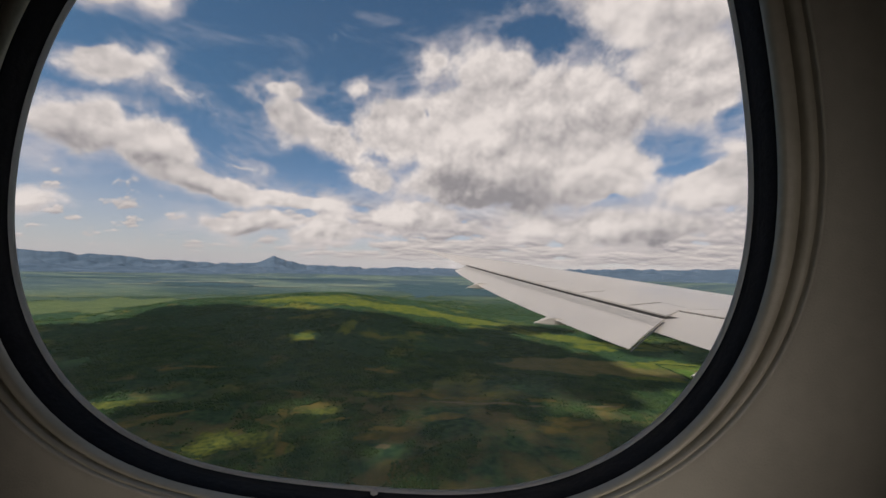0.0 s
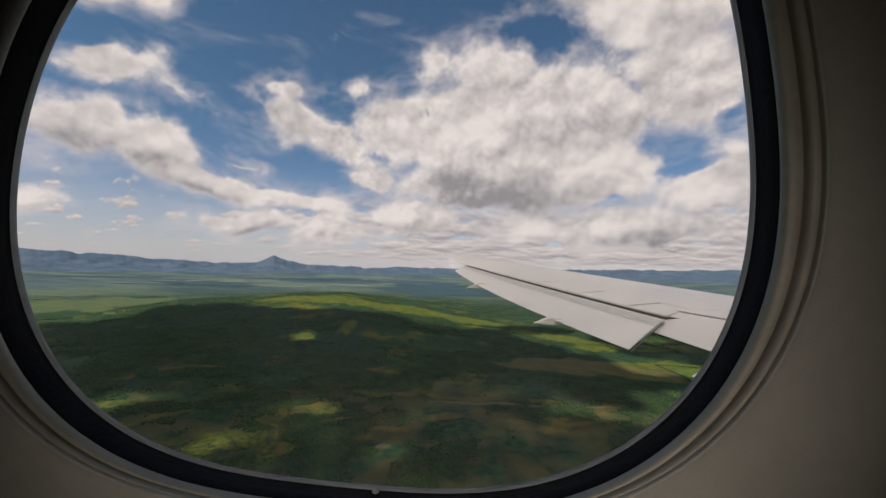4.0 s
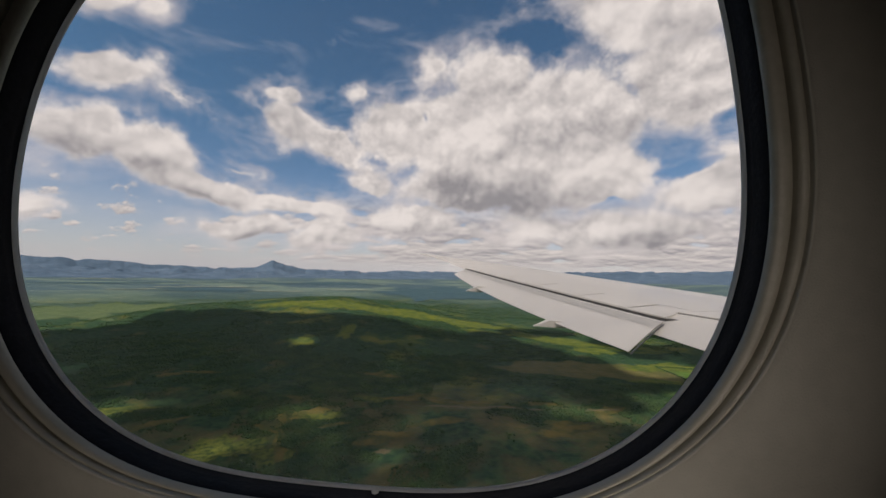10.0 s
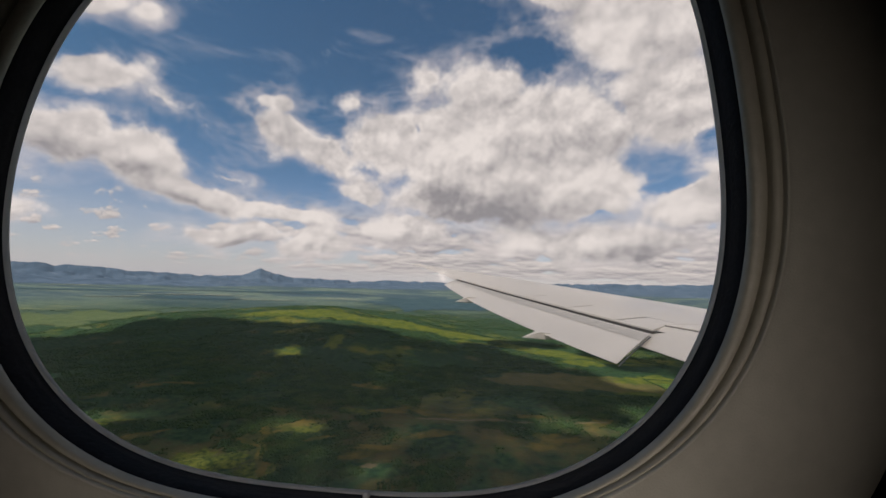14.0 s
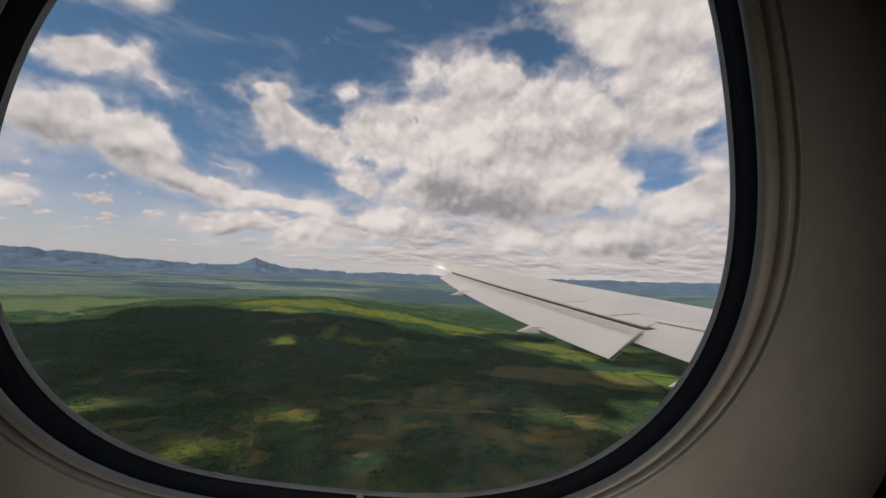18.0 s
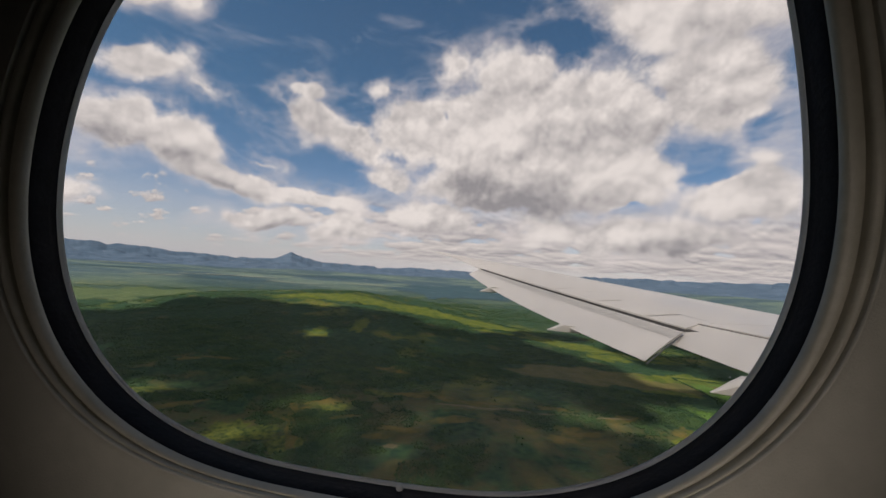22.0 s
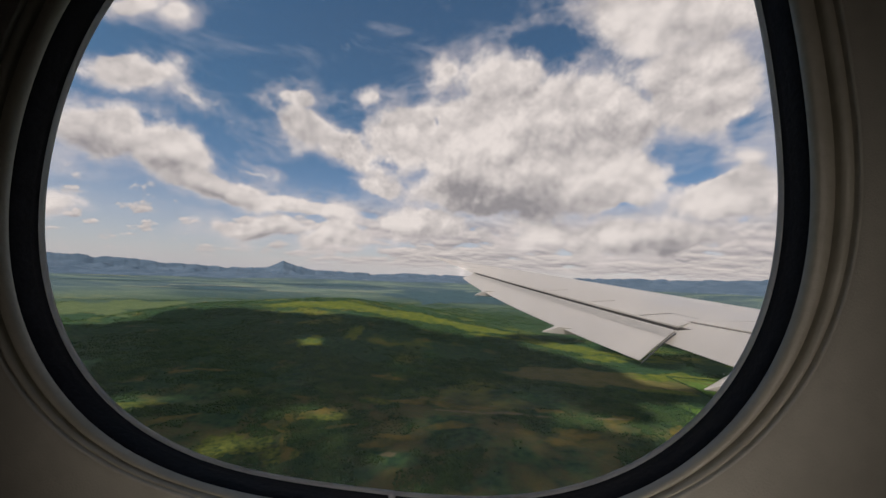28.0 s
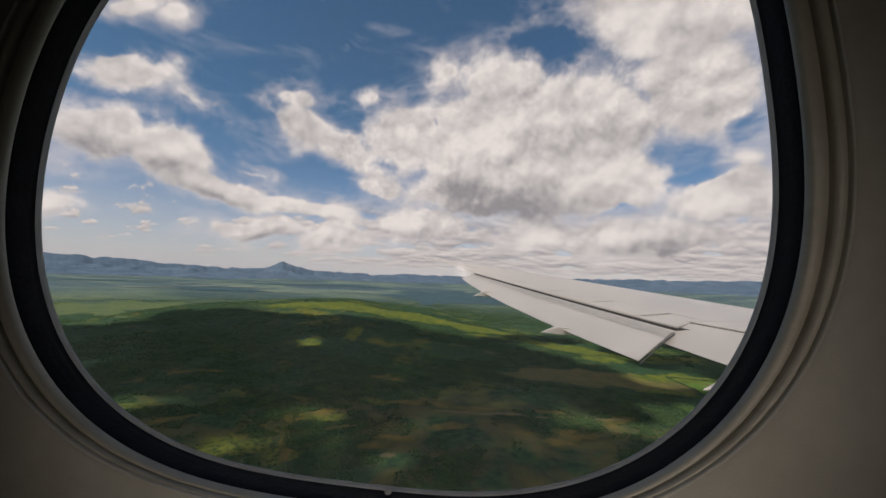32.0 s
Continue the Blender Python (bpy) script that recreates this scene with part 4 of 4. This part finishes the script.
for k, (a, b) in enumerate((((29, -12.0), (37, -11.2)), ((29, -12.0), (34, -13.6)), ((30, -15.4), (44, -13.2)), ((30, -15.4), (38, -17.4)), ((38, -17.4), (50, -14.0)), ((8, -15.7), (29, -14.6)))):
    hedge(a, b, 40 + k)


def house(az, el, turn, size, seed):
    """A small farmhouse: walls and a pitched roof."""
    x, y = place(az, el)
    w, d, h = size
    ob = thing("farmhouse", "tiny pale farmhouse with a grey pitched roof", "house", "farmhouses", at=(x, y, float(height(x, y)) - 0.1))
    ob.rotation_euler[2] = radians(turn)
    part("wall", slab("wall", (-w / 2, -d / 2, 0), (w / 2, d / 2, h), RIM), ob)
    v = [(-w / 2 - 0.1, -d / 2 - 0.1, h), (w / 2 + 0.1, -d / 2 - 0.1, h), (w / 2 + 0.1, d / 2 + 0.1, h), (-w / 2 - 0.1, d / 2 + 0.1, h), (-w / 2 - 0.1, 0, h * 1.7), (w / 2 + 0.1, 0, h * 1.7)]
    part("roof", fixed(mesh("roof", v, [(0, 1, 5, 4), (2, 3, 4, 5), (0, 4, 3), (1, 2, 5), (0, 3, 2, 1)], METAL)), ob)


for k in range(9):
    r = random.Random(70 + k)
    house(37.5 + r.uniform(-3, 5), -10.6 + r.uniform(-0.6, 0.6), r.uniform(0, 90), (r.uniform(1.4, 2.4), r.uniform(1.1, 1.6), r.uniform(0.7, 1.0)), k)


def forest(count, seed):
    """Small uneven crowns, ten faces each, denser where the woods are."""
    r = np.random.default_rng(seed)
    a = np.radians(r.uniform(-60, 56, count * 3))
    d = 190 * (1500 / 190) ** r.uniform(0, 1, count * 3)
    x, y = d * np.sin(a), d * np.cos(a)
    keep = (value_noise(x, y, 120, 51) + 0.7 * value_noise(x, y, 45, 52) + 0.6 * value_noise(x, y, 14, 53) + 0.35 * r.uniform(-1, 1, x.size)) > 0.0
    for mx, my, p, q, t in CLEAR:
        u, w = (x - mx) * math.cos(t) + (y - my) * math.sin(t), (y - my) * math.cos(t) - (x - mx) * math.sin(t)
        keep &= (u / p) ** 2 + (w / q) ** 2 > 1
    x, y = x[keep][:count], y[keep][:count]
    n = x.size
    z = height(x, y)
    w = r.uniform(0.4, 1.1, n) * (0.75 + 0.5 * (value_noise(x, y, 9, 54) > 0))
    h = w * r.uniform(1.1, 2.0, n)
    base = np.linspace(0, 2 * math.pi, 5, endpoint=False)
    turn = r.uniform(0, 6.28, n)[:, None] + base[None]
    rad = w[:, None] * r.uniform(0.7, 1.2, (n, 5))
    ringv = np.stack([x[:, None] + rad * np.cos(turn), y[:, None] + rad * np.sin(turn), np.repeat((z + 0.35 * h)[:, None], 5, 1)], -1)
    top = np.stack([x, y, z + h], -1)[:, None]
    low = np.stack([x, y, z - 0.2], -1)[:, None]
    v = np.concatenate([ringv, top, low], 1).reshape(-1, 3)
    o = np.arange(n)[:, None] * 7
    f = []
    for k in range(5):
        f += [np.concatenate([o + k, o + (k + 1) % 5, o + 5], 1), np.concatenate([o + (k + 1) % 5, o + k, o + 6], 1)]
    f = np.concatenate(f)
    me = bpy.data.meshes.new("forest")
    me.vertices.add(len(v))
    me.vertices.foreach_set("co", v.ravel())
    me.loops.add(f.size)
    me.loops.foreach_set("vertex_index", f.ravel().astype(np.int32))
    me.polygons.add(len(f))
    me.polygons.foreach_set("loop_start", np.arange(0, f.size, 3, dtype=np.int32))
    me.update(calc_edges=True)
    me.validate()
    me.materials.append(SPRUCE)
    return me


tagged(new("forest", forest(150000, 61)), "dense dark green taiga woods seen from the air", "forest", kind="stuff")

# ---- unseen clouds added over and behind the aircraft, placed to shade the hill ----
# the shadow's far edge on the land (bearing, dip), and sunlit breaks in it: bearing, dip, half widths
SHADE_EDGE = [(-70, -8.5), (-51, -7.8), (-44.5, -7.4), (-42, -6.8), (-38, -6.3), (-30, -6.3), (-23.5, -7.1), (-17, -7.3), (-12.5, -7.1), (-8, -8.3), (-3, -9.2), (4, -9.9), (10, -8.7), (20, -8.0), (34, -7.2)]
SUNLIT = [(-24, -10.9, 2.4, 0.8), (-17.5, -9.6, 1.5, 1.0), (3, -9.2, 5, 0.5), (15, -10.2, 7, 1.0), (21, -11.0, 4, 1.1), (-20, -21.5, 4.5, 1.2), (-34, -23.5, 3.4, 1.5), (-45, -17.0, 5, 1.2), (-9, -27.0, 4, 1.5),
          (30, -12.0, 9, 1.3), (34, -18.0, 9, 4.0), (19, -19.2, 7, 1.1), (26, -8.5, 8, 0.9)]


def lump(seed, mat):
    """A billow of cloud, one metre in radius: domed above, flat below."""
    bm = bmesh.new()
    bmesh.ops.create_icosphere(bm, subdivisions=3, radius=1.0)
    for vert in bm.verts:
        vert.co *= 1 + 0.22 * noise.noise(vert.co * 2.2 + Vector((seed, 0, 0))) + 0.08 * noise.noise(vert.co * 6 + Vector((seed, 3, 0)))
        vert.co.z *= 0.55 if vert.co.z > 0 else 0.25
    me = bpy.data.meshes.new("puff")
    bm.to_mesh(me)
    bm.free()
    me.polygons.foreach_set("use_smooth", [True] * len(me.polygons))
    me.materials.append(mat)
    return me


def shaded(x, y):
    """Whether the land there lies in the clouds' shadow."""
    z, d = float(height(x, y)), math.hypot(x, y)
    az, el = math.degrees(math.atan2(x, y)), -math.degrees(math.atan2(ALT - z, max(d, 1)))
    edge = float(np.interp(az, *zip(*SHADE_EDGE))) + 0.5 * float(value_noise(x, y, 150, 71))
    return el < edge and not any(((az - a) / w) ** 2 + ((el - e) / t) ** 2 < 1 for a, e, w, t in SUNLIT)


def shade_cells():
    """Billows placed to shade the land: small ones over near land, larger ones further out."""
    cells, r = {}, random.Random(5)
    spots = [(ix * 62 + r.uniform(-22, 22), iy * 62 + r.uniform(-22, 22), 52) for iy in range(-4, 4) for ix in range(-12, 8)]
    spots = [p for p in spots if math.hypot(p[0], p[1]) < 175 or p[1] < 60]
    d = 180.0
    while d < 1350:
        step = 0.075 * d
        for k in range(int(2.3 * d / step)):
            a = -1.2 + (k + r.uniform(0.2, 0.8)) * step / d
            dd = d * (1 + r.uniform(-0.025, 0.025))
            spots.append((dd * math.sin(a), dd * math.cos(a), step * 0.80))
        d += step * 0.95
    for x, y, size in spots:
        if not shaded(x, y) or (x > 330 and y < 300):
            continue
        top = Vector((x, y, float(height(x, y)))) + SUN * ((1300 + r.uniform(-40, 40)) / SUN.z)
        half_clear = y > 60 and float(value_noise(x, y, 130, 75)) + 0.5 * r.uniform(-1, 1) > 0.32 + 0.0012 * (math.hypot(x, y) - 300)
        cells.setdefault((int(x // 400), int(y // 300)), []).append((top, size * r.uniform(0.9, 1.1), half_clear))
    return cells


billows = [lump(k * 3.7, SHADE_CLOUD) for k in range(7)]
thin_billows = [lump(k * 3.7, HALF_SHADE_CLOUD) for k in range(7)]
over = Vector((5, 15, ALT)) + SUN * (1180 / SUN.z)   # the sun's way to the wing
for n, (key, lumps) in enumerate(sorted(shade_cells().items())):
    mid = sum((c for c, _, _ in lumps), Vector()) / len(lumps)
    cloud = thing("cloud", "white flat-based cumulus cloud high overhead", "cloud", "clouds overhead", at=mid)
    for k, (c, r, half_clear) in enumerate(lumps):
        # thin puffs on the sun's way set the wing's brightness
        near_wing = (c - over).to_2d().length < 110
        puff = part("puff", (thin_billows if near_wing or half_clear else billows)[(k + n) % 7], cloud)
        puff.location = c - mid
        puff.scale = (r, r, r)
        puff.rotation_euler[2] = k * 1.3
